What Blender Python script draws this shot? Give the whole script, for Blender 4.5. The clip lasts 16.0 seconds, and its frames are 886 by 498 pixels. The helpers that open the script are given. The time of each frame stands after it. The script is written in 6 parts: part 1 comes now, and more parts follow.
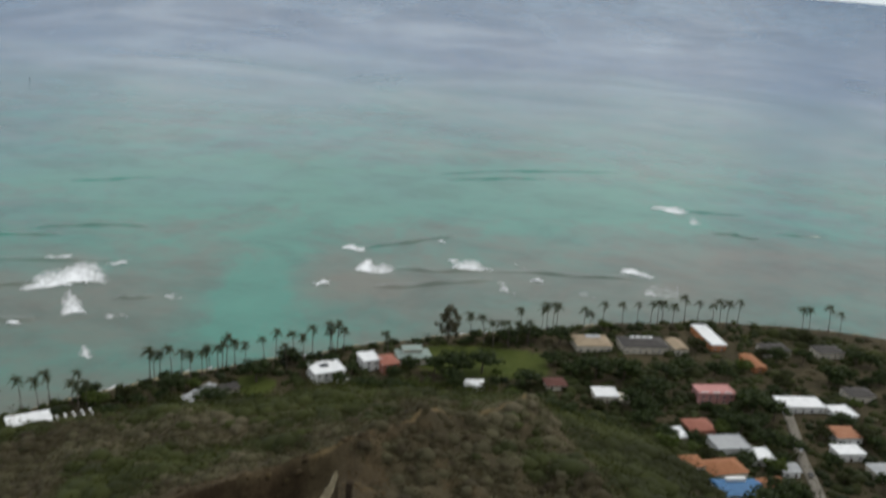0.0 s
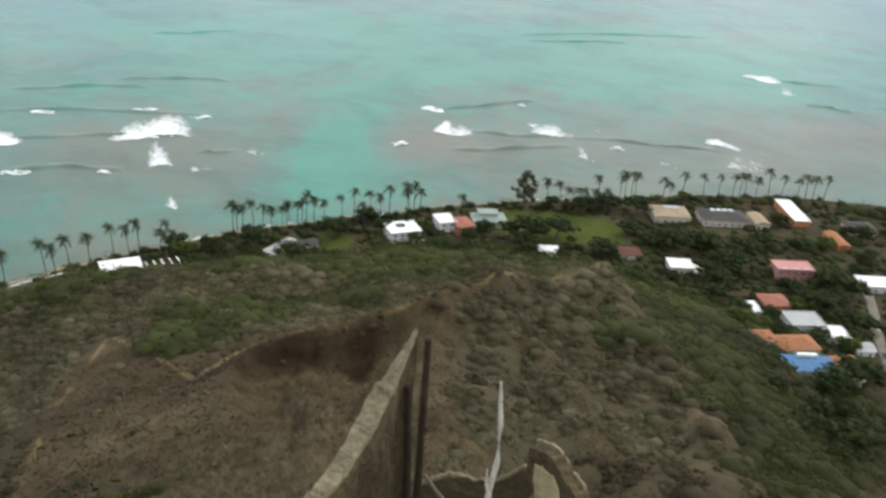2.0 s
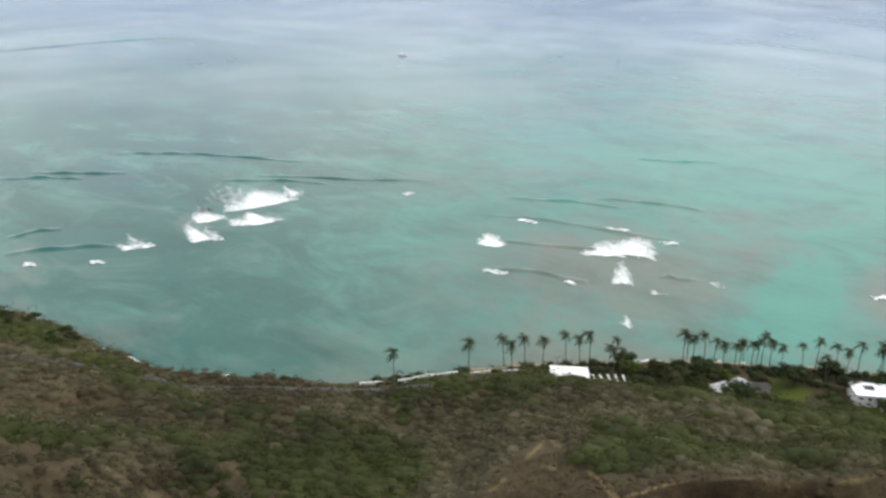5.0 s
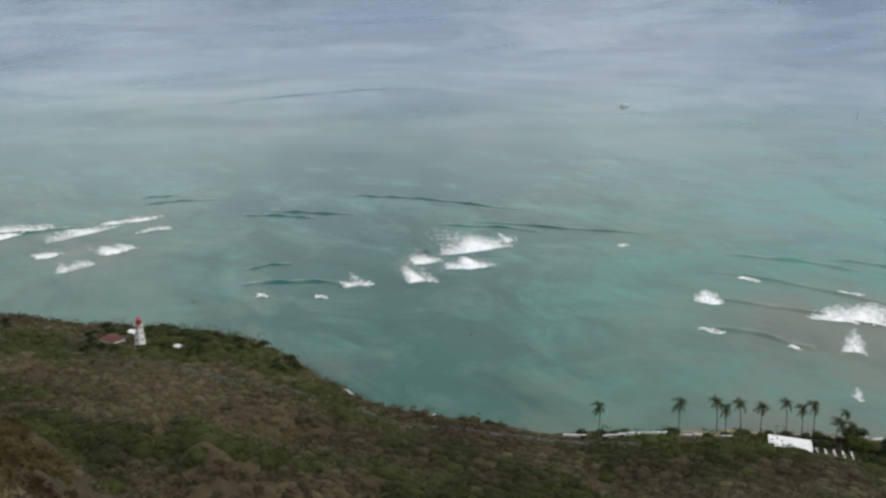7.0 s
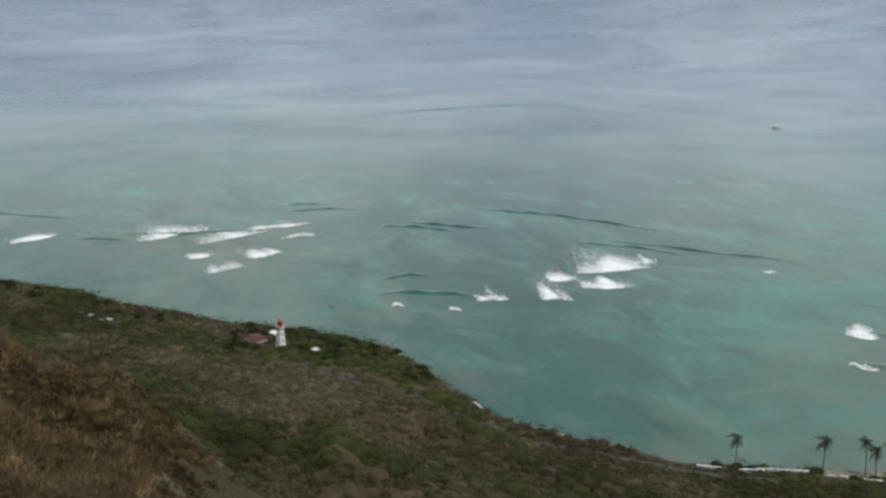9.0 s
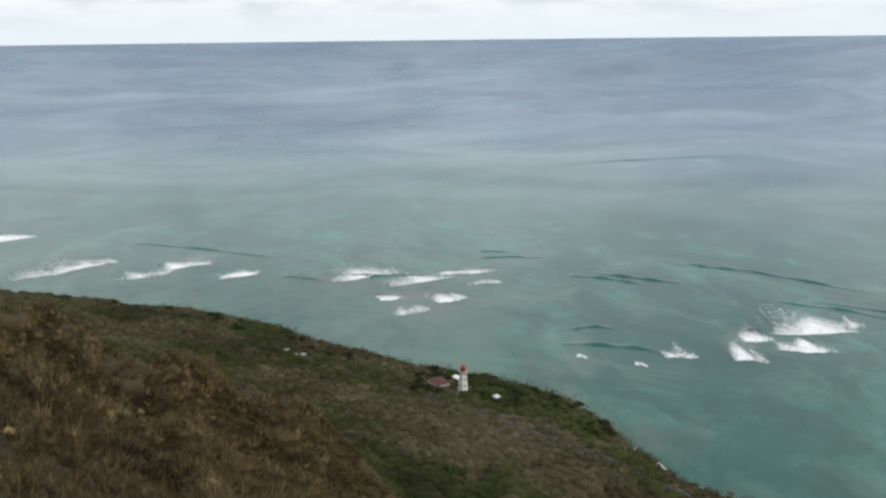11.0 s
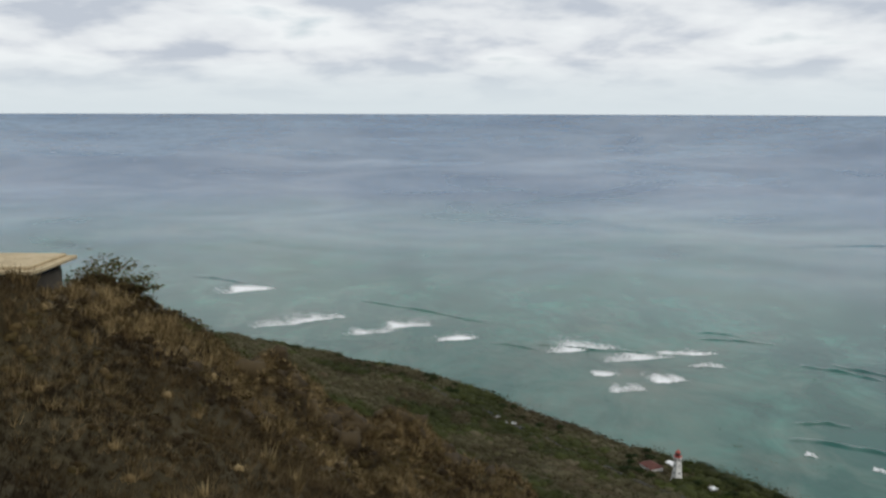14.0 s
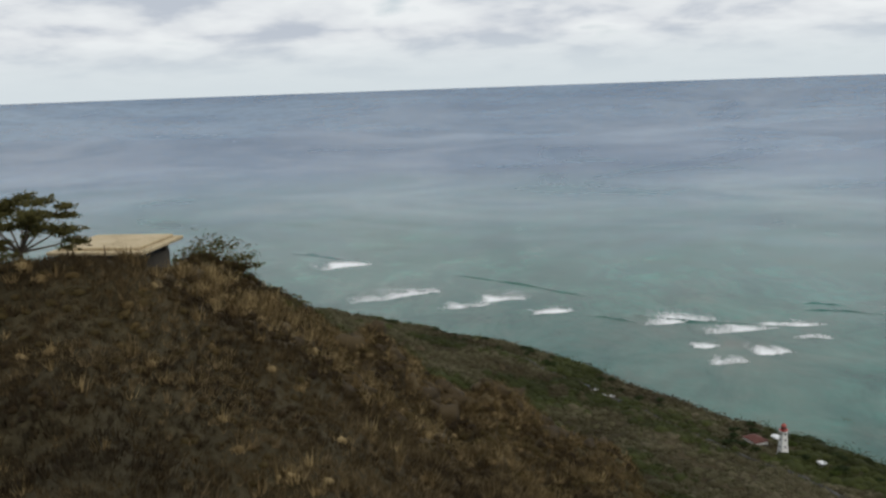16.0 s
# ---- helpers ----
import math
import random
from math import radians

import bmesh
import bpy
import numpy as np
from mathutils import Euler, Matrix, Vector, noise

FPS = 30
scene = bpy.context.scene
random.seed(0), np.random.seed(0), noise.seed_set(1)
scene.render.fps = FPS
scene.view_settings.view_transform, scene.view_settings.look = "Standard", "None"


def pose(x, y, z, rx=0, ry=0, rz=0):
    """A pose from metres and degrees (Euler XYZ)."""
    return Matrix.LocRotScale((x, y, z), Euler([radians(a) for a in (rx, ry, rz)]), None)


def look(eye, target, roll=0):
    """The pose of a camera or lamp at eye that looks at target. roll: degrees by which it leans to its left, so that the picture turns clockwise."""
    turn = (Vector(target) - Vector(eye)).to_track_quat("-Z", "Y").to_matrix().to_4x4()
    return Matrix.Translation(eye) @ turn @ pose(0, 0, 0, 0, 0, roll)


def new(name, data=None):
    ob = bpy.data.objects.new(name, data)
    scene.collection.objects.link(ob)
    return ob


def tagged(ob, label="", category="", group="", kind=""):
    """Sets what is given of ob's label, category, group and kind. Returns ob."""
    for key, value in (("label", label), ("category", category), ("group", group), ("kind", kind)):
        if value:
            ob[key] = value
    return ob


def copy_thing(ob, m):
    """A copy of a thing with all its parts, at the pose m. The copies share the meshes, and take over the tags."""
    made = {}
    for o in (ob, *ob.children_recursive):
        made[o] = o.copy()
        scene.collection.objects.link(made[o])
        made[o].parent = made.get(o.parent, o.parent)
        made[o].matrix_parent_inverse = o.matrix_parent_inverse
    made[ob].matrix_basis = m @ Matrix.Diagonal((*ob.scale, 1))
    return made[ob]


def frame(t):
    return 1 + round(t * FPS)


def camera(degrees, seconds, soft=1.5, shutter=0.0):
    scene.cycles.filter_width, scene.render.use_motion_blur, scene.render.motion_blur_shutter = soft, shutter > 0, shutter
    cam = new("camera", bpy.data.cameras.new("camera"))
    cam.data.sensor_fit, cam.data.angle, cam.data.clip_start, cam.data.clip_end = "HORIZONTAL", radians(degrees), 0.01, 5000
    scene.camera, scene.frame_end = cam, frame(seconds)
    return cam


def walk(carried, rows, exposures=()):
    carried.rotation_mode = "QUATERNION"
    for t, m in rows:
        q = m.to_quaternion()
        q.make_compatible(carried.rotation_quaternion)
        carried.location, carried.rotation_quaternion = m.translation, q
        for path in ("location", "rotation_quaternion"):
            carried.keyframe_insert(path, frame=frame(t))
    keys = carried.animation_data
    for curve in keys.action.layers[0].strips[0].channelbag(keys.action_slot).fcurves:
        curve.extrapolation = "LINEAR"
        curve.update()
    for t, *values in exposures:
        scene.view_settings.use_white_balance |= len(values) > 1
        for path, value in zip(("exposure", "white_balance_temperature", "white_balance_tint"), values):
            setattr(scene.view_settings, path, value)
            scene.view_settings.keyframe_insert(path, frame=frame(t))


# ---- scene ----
# camera: a person on the summit turns about a body axis, the camera an arm's length in front
EYE, ARM = 232.0, 0.55
cam = camera(52.4, 16.0, soft=2.5, shutter=0.4)
ROWS = [
    (0.0, 0.01, -17.55, -4.33),
    (0.5, 2.14, -23.25, -4.49),
    (1.0, 3.06, -25.20, -4.37),
    (1.5, 3.42, -28.39, -5.05),
    (2.0, 5.33, -26.62, -4.45),
    (2.5, 10.07, -24.68, -3.65),
    (3.0, 15.81, -23.67, -2.92),
    (3.5, 20.05, -23.96, -2.55),
    (4.0, 24.38, -22.76, -2.83),
    (4.5, 30.97, -21.42, -2.30),
    (4.7, 32.80, -20.91, -2.07),
    (6.8, 47.13, -17.10, -0.63),
    (7.0, 48.74, -17.44, -0.24),
    (7.5, 50.07, -16.98, -0.76),
    (8.0, 53.43, -16.83, -0.53),
    (8.2, 54.87, -16.84, -0.31),
    (10.3, 65.70, -13.64, 0.85),
    (10.5, 68.41, -13.37, 1.40),
    (11.0, 69.73, -13.36, 0.66),
    (11.5, 70.48, -11.65, 1.03),
    (12.0, 71.82, -9.95, 0.34),
    (12.5, 77.13, -10.49, 1.07),
    (13.0, 81.77, -9.24, 0.94),
    (13.5, 83.39, -9.09, 0.36),
    (14.0, 83.98, -8.81, -0.15),
    (14.5, 84.50, -8.63, 0.18),
    (15.0, 84.41, -9.08, 0.43),
    (15.5, 88.30, -10.21, 2.15),
    (16.0, 89.69, -10.38, 1.96),
]
walk(cam, [(t, pose(-ARM * math.sin(radians(yaw)), ARM * math.cos(radians(yaw)) - ARM, EYE, 90 + pitch, roll, yaw))
           for t, yaw, pitch, roll in ROWS],
     ((0.0, -0.18), (0.5, -0.12), (1.0, 0.08), (1.5, 0.34), (2.5, 0.57), (3.5, 0.6), (4.5, 0.58), (7.0, -0.03), (8.0, -0.08), (10.5, -0.02), (12.0, -0.08), (13.0, -0.22), (14.5, -0.3), (16.0, -0.34)))

# ---- world and sun ----
scene.view_settings.exposure = 0.0
SUN_AZ, SUN_EL = -52.0, 44.0
world = bpy.data.worlds.new("sky")
scene.world = world
world.use_nodes = True


def nodes(tree):
    tree.nodes.clear()

    def add(kind, **k):
        n = tree.nodes.new(kind)
        for key, v in k.items():
            if key in n.inputs:
                n.inputs[key].default_value = v
        return n
    return add, tree.links.new


def ramp(add, stops, interp="LINEAR"):
    n = add("ShaderNodeValToRGB")
    n.color_ramp.interpolation = interp
    el = n.color_ramp.elements
    while len(el) < len(stops):
        el.new(0.5)
    for e, (p, c) in zip(el, stops):
        e.position, e.color = p, (*c, 1) if len(c) == 3 else c
    return n


def mixer(add, link, fac, a, b, mode="MIX"):
    n = add("ShaderNodeMix")
    n.data_type, n.blend_type = "RGBA", mode
    for sock, v in ((n.inputs[0], fac), (n.inputs[6], a), (n.inputs[7], b)):
        if hasattr(v, "is_linked"):
            link(v, sock)
        elif isinstance(v, (int, float)):
            sock.default_value = v
        else:
            sock.default_value = (*v, 1)
    return n.outputs[2]


def calc(add, link, op, a, b=0.0, c=0.0, clamp=False):
    n = add("ShaderNodeMath")
    n.operation, n.use_clamp = op, clamp
    for s, v in zip(n.inputs, (a, b, c)):
        if hasattr(v, "is_linked"):
            link(v, s)
        else:
            s.default_value = v
    return n.outputs[0]


def build_world():
    add, link = nodes(world.node_tree)
    out, bg = add("ShaderNodeOutputWorld"), add("ShaderNodeBackground")
    sky = add("ShaderNodeTexSky")
    sky.sky_type, sky.sun_disc = "NISHITA", False
    sky.sun_elevation, sky.sun_rotation = radians(SUN_EL), radians(-SUN_AZ)
    co = add("ShaderNodeTexCoord")
    sep = add("ShaderNodeSeparateXYZ")
    link(co.outputs["Generated"], sep.inputs[0])
    z = calc(add, link, "MAXIMUM", calc(add, link, "ADD", sep.outputs[2], 0.2), 0.05)
    flat = add("ShaderNodeCombineXYZ")
    link(calc(add, link, "DIVIDE", sep.outputs[0], z), flat.inputs[0])
    link(calc(add, link, "DIVIDE", sep.outputs[1], z), flat.inputs[1])
    n1 = add("ShaderNodeTexNoise", Scale=2.3, Detail=6.0, Roughness=0.5, Distortion=0.15)
    link(flat.outputs[0], n1.inputs["Vector"])
    n2 = add("ShaderNodeTexNoise", Scale=1.5, Detail=5.0)
    link(flat.outputs[0], n2.inputs["Vector"])
    cover = ramp(add, ((0.22, (0, 0, 0)), (0.40, (1, 1, 1))))
    link(n1.outputs["Fac"], cover.inputs[0])
    tone = ramp(add, ((0.42, (1.04, 1.08, 1.10)), (0.50, (0.91, 0.95, 0.99)), (0.58, (0.64, 0.70, 0.79))))
    link(calc(add, link, "MULTIPLY_ADD", n2.outputs["Fac"], 0.45, calc(add, link, "MULTIPLY", n1.outputs["Fac"], 0.55)), tone.inputs[0])
    clouds = mixer(add, link, 1.0, tone.outputs[0], (9.6, 9.6, 9.6), "MULTIPLY")
    blue = mixer(add, link, 0.72, sky.outputs[0], (7.0, 7.9, 8.6))
    both = mixer(add, link, cover.outputs[0], blue, clouds)
    haze = ramp(add, ((0.5, (1, 1, 1)), (0.512, (0.75, 0.75, 0.75)), (0.528, (0, 0, 0))))
    link(calc(add, link, "MULTIPLY_ADD", sep.outputs[2], 0.5, 0.5), haze.inputs[0])
    both = mixer(add, link, haze.outputs[0], both, (8.0, 8.8, 9.2))
    low = calc(add, link, "LESS_THAN", sep.outputs[2], -0.012)
    both = mixer(add, link, low, both, (2.2, 2.8, 3.2))
    link(both, bg.inputs["Color"])
    bg.inputs["Strength"].default_value = 0.105
    link(bg.outputs[0], out.inputs[0])


build_world()
sun_data = bpy.data.lights.new("sun", "SUN")
sun_data.energy, sun_data.angle, sun_data.color = 1.35, radians(24), (1.0, 0.92, 0.80)
sun = new("sun", sun_data)
sun_dir = Vector((-math.sin(radians(SUN_AZ)) * math.cos(radians(SUN_EL)), math.cos(radians(SUN_AZ)) * math.cos(radians(SUN_EL)), math.sin(radians(SUN_EL))))
sun.matrix_world = look(sun_dir * 900 + Vector((0, 0, 300)), (0, 0, 300))

# ---- materials ----
def material(name, colors, scale=1.0, rough=0.8, metal=0.0, bump=0.3, fine=6.0, island=False, objrand=0.0, spec=0.3, tone=False, leafy=0.0):
    """Colour between the given ones by a broad and a fine noise, and by piece."""
    m = bpy.data.materials.new(name)
    m.use_nodes = True
    add, link = nodes(m.node_tree)
    out, bsdf = add("ShaderNodeOutputMaterial"), add("ShaderNodeBsdfPrincipled", Roughness=rough, Metallic=metal)
    bsdf.inputs["Specular IOR Level"].default_value = spec
    co = add("ShaderNodeTexCoord")
    n1 = add("ShaderNodeTexNoise", Scale=scale, Detail=5.0, Roughness=0.6)
    n2 = add("ShaderNodeTexNoise", Scale=scale * fine, Detail=6.0, Roughness=0.65)
    for n in (n1, n2):
        link(co.outputs["Object"], n.inputs["Vector"])
    fac = calc(add, link, "MULTIPLY_ADD", n2.outputs["Fac"], 0.45, calc(add, link, "MULTIPLY", n1.outputs["Fac"], 0.55))
    if island:
        g = add("ShaderNodeNewGeometry")
        fac = calc(add, link, "MULTIPLY_ADD", g.outputs["Random Per Island"], 0.42, calc(add, link, "MULTIPLY", fac, 0.58))
    if tone:
        g = add("ShaderNodeAttribute")
        g.attribute_name = "tone"
        fac = calc(add, link, "MULTIPLY_ADD", g.outputs["Fac"], 0.6, calc(add, link, "MULTIPLY", fac, 0.4))
    if objrand:
        g = add("ShaderNodeObjectInfo")
        fac = calc(add, link, "MULTIPLY_ADD", g.outputs["Random"], objrand, calc(add, link, "MULTIPLY", fac, 1 - objrand))
    lo, hi = (0.18, 0.82) if (island or objrand or tone) else (0.32, 0.68)
    k = len(colors)
    r = ramp(add, [(lo + (hi - lo) * i / max(1, k - 1), c) for i, c in enumerate(colors)])
    link(fac, r.inputs[0])
    link(r.outputs[0], bsdf.inputs["Base Color"])
    if bump:
        b = add("ShaderNodeBump", Strength=bump, Distance=0.1)
        link(n2.outputs["Fac"], b.inputs["Height"])
        link(b.outputs[0], bsdf.inputs["Normal"])
    if leafy:
        thin, mix = add("ShaderNodeBsdfTranslucent"), add("ShaderNodeMixShader", Fac=leafy)
        link(r.outputs[0], thin.inputs["Color"])
        link(bsdf.outputs[0], mix.inputs[1]), link(thin.outputs[0], mix.inputs[2])
        link(mix.outputs[0], out.inputs[0])
    else:
        link(bsdf.outputs[0], out.inputs[0])
    return m


M = {}
M["white"] = material("white_paint", ((0.62, 0.62, 0.60), (0.80, 0.80, 0.78)), 0.3, 0.6)
M["whiteroof"] = material("white_roofing", ((0.55, 0.56, 0.56), (0.74, 0.75, 0.75), (0.80, 0.80, 0.80)), 0.25, 0.7)
M["greyroof"] = material("grey_roofing", ((0.26, 0.27, 0.28), (0.42, 0.43, 0.43)), 0.3, 0.7)
M["darkroof"] = material("dark_roofing", ((0.030, 0.028, 0.028), (0.075, 0.068, 0.062)), 0.3, 0.8)
M["tanroof"] = material("tan_roofing", ((0.22, 0.16, 0.10), (0.36, 0.29, 0.20)), 0.3, 0.8)
M["brownroof"] = material("brown_tiles", ((0.22, 0.085, 0.035), (0.34, 0.15, 0.07)), 0.5, 0.8)
M["redroof"] = material("red_tiles", ((0.22, 0.075, 0.05), (0.33, 0.13, 0.09)), 0.5, 0.75)
M["maroonroof"] = material("maroon_tiles", ((0.075, 0.028, 0.022), (0.13, 0.052, 0.04)), 0.5, 0.8)
# concrete with the shade under the bunker's slab put into its colour
M["darkconcrete"] = material("shaded_concrete", ((0.035, 0.030, 0.024), (0.09, 0.078, 0.062)), 0.6, 0.9)
M["drybrush"] = material("dry_brush", ((0.0276, 0.0176, 0.0074), (0.0617, 0.0411, 0.0146), (0.0904, 0.0685, 0.0244), (0.1436, 0.0979, 0.0391)), 0.05, 0.9, island=True, bump=0, leafy=0.45, tone=True)
M["orangeroof"] = material("orange_tiles", ((0.29, 0.12, 0.06), (0.40, 0.19, 0.11)), 0.5, 0.75)
M["greenroof"] = material("pale_green_roofing", ((0.16, 0.21, 0.18), (0.30, 0.36, 0.33)), 0.3, 0.7)
M["blueroof"] = material("blue_roofing", ((0.022, 0.10, 0.23), (0.045, 0.165, 0.34)), 0.3, 0.55)
M["pink"] = material("pink_stucco", ((0.38, 0.17, 0.16), (0.52, 0.27, 0.25)), 0.4, 0.85)
M["terracotta"] = material("terracotta_stucco", ((0.32, 0.12, 0.08), (0.44, 0.19, 0.13)), 0.4, 0.85)
M["orangewall"] = material("orange_stucco", ((0.40, 0.15, 0.06), (0.52, 0.24, 0.11)), 0.4, 0.85)
M["cream"] = material("cream_stucco", ((0.46, 0.42, 0.34), (0.62, 0.58, 0.49)), 0.4, 0.85)
M["glass"] = material("window_glass", ((0.02, 0.025, 0.03), (0.05, 0.06, 0.07)), 0.5, 0.12, spec=0.6, bump=0)
M["asphalt"] = material("asphalt", ((0.045, 0.045, 0.046), (0.085, 0.083, 0.08)), 0.2, 0.9)
M["paleroad"] = material("worn_pale_asphalt", ((0.12, 0.11, 0.09), (0.20, 0.182, 0.15)), 0.2, 0.9)
M["concrete"] = material("concrete", ((0.24, 0.22, 0.18), (0.42, 0.38, 0.31)), 0.6, 0.9, fine=9)
M["roofslab"] = material("weathered_slab", ((0.26, 0.21, 0.13), (0.46, 0.37, 0.23), (0.52, 0.45, 0.31)), 0.35, 0.9, fine=9)
M["ruin"] = material("crumbling_concrete", ((0.040, 0.029, 0.0141), (0.085, 0.064, 0.0318), (0.16, 0.125, 0.0629)), 1.6, 0.95, bump=0.8, fine=7)
M["ruinface"] = material("bare_plaster", ((0.24, 0.20, 0.1073), (0.40, 0.345, 0.1924), (0.50, 0.44, 0.2516)), 1.8, 0.95, bump=0.8, fine=6)
M["ruinedge"] = material("broken_edge", ((0.15, 0.118, 0.068), (0.34, 0.285, 0.175), (0.52, 0.45, 0.30)), 5, 0.95, bump=0.9)
M["darkwood"] = material("weathered_post", ((0.030, 0.022, 0.014), (0.070, 0.052, 0.034)), 3, 0.95, bump=0.7, spec=0.08)
M["bleached"] = material("bleached_wood", ((0.44, 0.40, 0.33), (0.74, 0.70, 0.61)), 6, 0.9, bump=0.5, spec=0.1)
M["trunk"] = material("bark", ((0.07, 0.055, 0.04), (0.16, 0.13, 0.10)), 2, 0.9)
M["palmtrunk"] = material("palm_bark", ((0.075, 0.064, 0.052), (0.155, 0.135, 0.11)), 2, 0.9)
M["frond"] = material("palm_frond", ((0.018, 0.030, 0.012), (0.045, 0.060, 0.022), (0.095, 0.09, 0.035)), 0.5, 0.6, island=True, bump=0, leafy=0.45)
M["leaf"] = material("broad_leaf", ((0.012, 0.022, 0.0059), (0.030, 0.048, 0.0104), (0.055, 0.080, 0.0163)), 0.25, 0.7, island=True, bump=0, leafy=0.45)
M["gardenleaf"] = material("garden_leaf", ((0.012, 0.020, 0.0059), (0.026, 0.038, 0.0089), (0.048, 0.062, 0.0148), (0.075, 0.085, 0.0222)), 0.1, 0.75, island=True, bump=0, leafy=0.45, tone=True)
M["leafbright"] = material("bright_leaf", ((0.035, 0.055, 0.0089), (0.07, 0.10, 0.0163), (0.11, 0.14, 0.0259)), 0.25, 0.7, island=True, bump=0, leafy=0.45)
M["needle"] = material("grey_needles", ((0.05, 0.050, 0.028), (0.105, 0.10, 0.057), (0.15, 0.14, 0.085)), 0.4, 0.8, island=True, bump=0, leafy=0.45)
M["scrub"] = material("dry_scrub", ((0.0543, 0.0425, 0.0224), (0.0873, 0.0743, 0.0378), (0.1038, 0.0944, 0.0507), (0.1180, 0.1097, 0.0555), (0.1676, 0.1463, 0.0897)), 0.02, 0.85, island=True, bump=0, leafy=0.45, tone=True)
M["scrubgreen"] = material("green_scrub", ((0.0334, 0.0387, 0.0106), (0.0528, 0.0634, 0.0158), (0.0774, 0.0906, 0.0238)), 0.02, 0.85, island=True, bump=0, leafy=0.45, tone=True)
M["drygrass"] = material("dry_grass", ((0.0360, 0.0244, 0.0117), (0.0763, 0.0530, 0.0244), (0.1431, 0.1028, 0.0498), (0.2650, 0.1972, 0.1039)), 0.05, 0.9, island=True, bump=0, leafy=0.45, tone=True)
M["straw"] = material("straw_grass", ((0.1250, 0.0850, 0.0375), (0.2500, 0.1812, 0.0850), (0.3875, 0.2937, 0.1475)), 0.05, 0.9, island=True, bump=0, leafy=0.45, tone=True)
M["twig"] = material("dead_twigs", ((0.12, 0.10, 0.0592), (0.27, 0.24, 0.1554)), 0.5, 0.9, island=True, bump=0, leafy=0.45)
M["rock"] = material("volcanic_tuff", ((0.022, 0.015, 0.0074), (0.055, 0.039, 0.0185), (0.12, 0.088, 0.0407)), 0.35, 0.95, bump=0.9, fine=5, objrand=0.3)
M["lampred"] = material("red_paint", ((0.26, 0.045, 0.035), (0.38, 0.085, 0.065)), 0.8, 0.5)
M["tyre"] = material("rubber", ((0.015, 0.015, 0.015), (0.03, 0.03, 0.03)), 2, 0.9)
for key, c in (("car_white", (0.75, 0.75, 0.75)), ("car_black", (0.02, 0.02, 0.022)), ("car_silver", (0.45, 0.46, 0.48)), ("car_blue", (0.05, 0.08, 0.16))):
    M[key] = material(key, (tuple(v * 0.85 for v in c), c), 0.6, 0.3, spec=0.6, bump=0)


def foam_material():
    m = bpy.data.materials.new("sea_foam")
    m.use_nodes = True
    add, link = nodes(m.node_tree)
    out, bsdf, clear, mix = add("ShaderNodeOutputMaterial"), add("ShaderNodeBsdfPrincipled", Roughness=0.9), add("ShaderNodeBsdfTransparent"), add("ShaderNodeMixShader")
    at = add("ShaderNodeAttribute")
    at.attribute_name = "thick"
    co = add("ShaderNodeTexCoord")
    mp = add("ShaderNodeMapping")
    mp.inputs["Scale"].default_value = (0.26, 0.15, 0.3)
    link(co.outputs["Object"], mp.inputs[0])
    n = add("ShaderNodeTexNoise", Scale=1.0, Detail=8.0, Roughness=0.7, Distortion=0.6)
    link(mp.outputs[0], n.inputs["Vector"])
    a = calc(add, link, "MULTIPLY_ADD", at.outputs["Fac"], 2.3, calc(add, link, "MULTIPLY_ADD", n.outputs["Fac"], 2.2, -1.75), clamp=True)
    bsdf.inputs["Base Color"].default_value = (0.82, 0.84, 0.85, 1)
    b = add("ShaderNodeBump", Strength=0.6, Distance=0.6)
    link(n.outputs["Fac"], b.inputs["Height"])
    link(b.outputs[0], bsdf.inputs["Normal"])
    link(a, mix.inputs[0]), link(clear.outputs[0], mix.inputs[1]), link(bsdf.outputs[0], mix.inputs[2])
    link(mix.outputs[0], out.inputs[0])
    return m


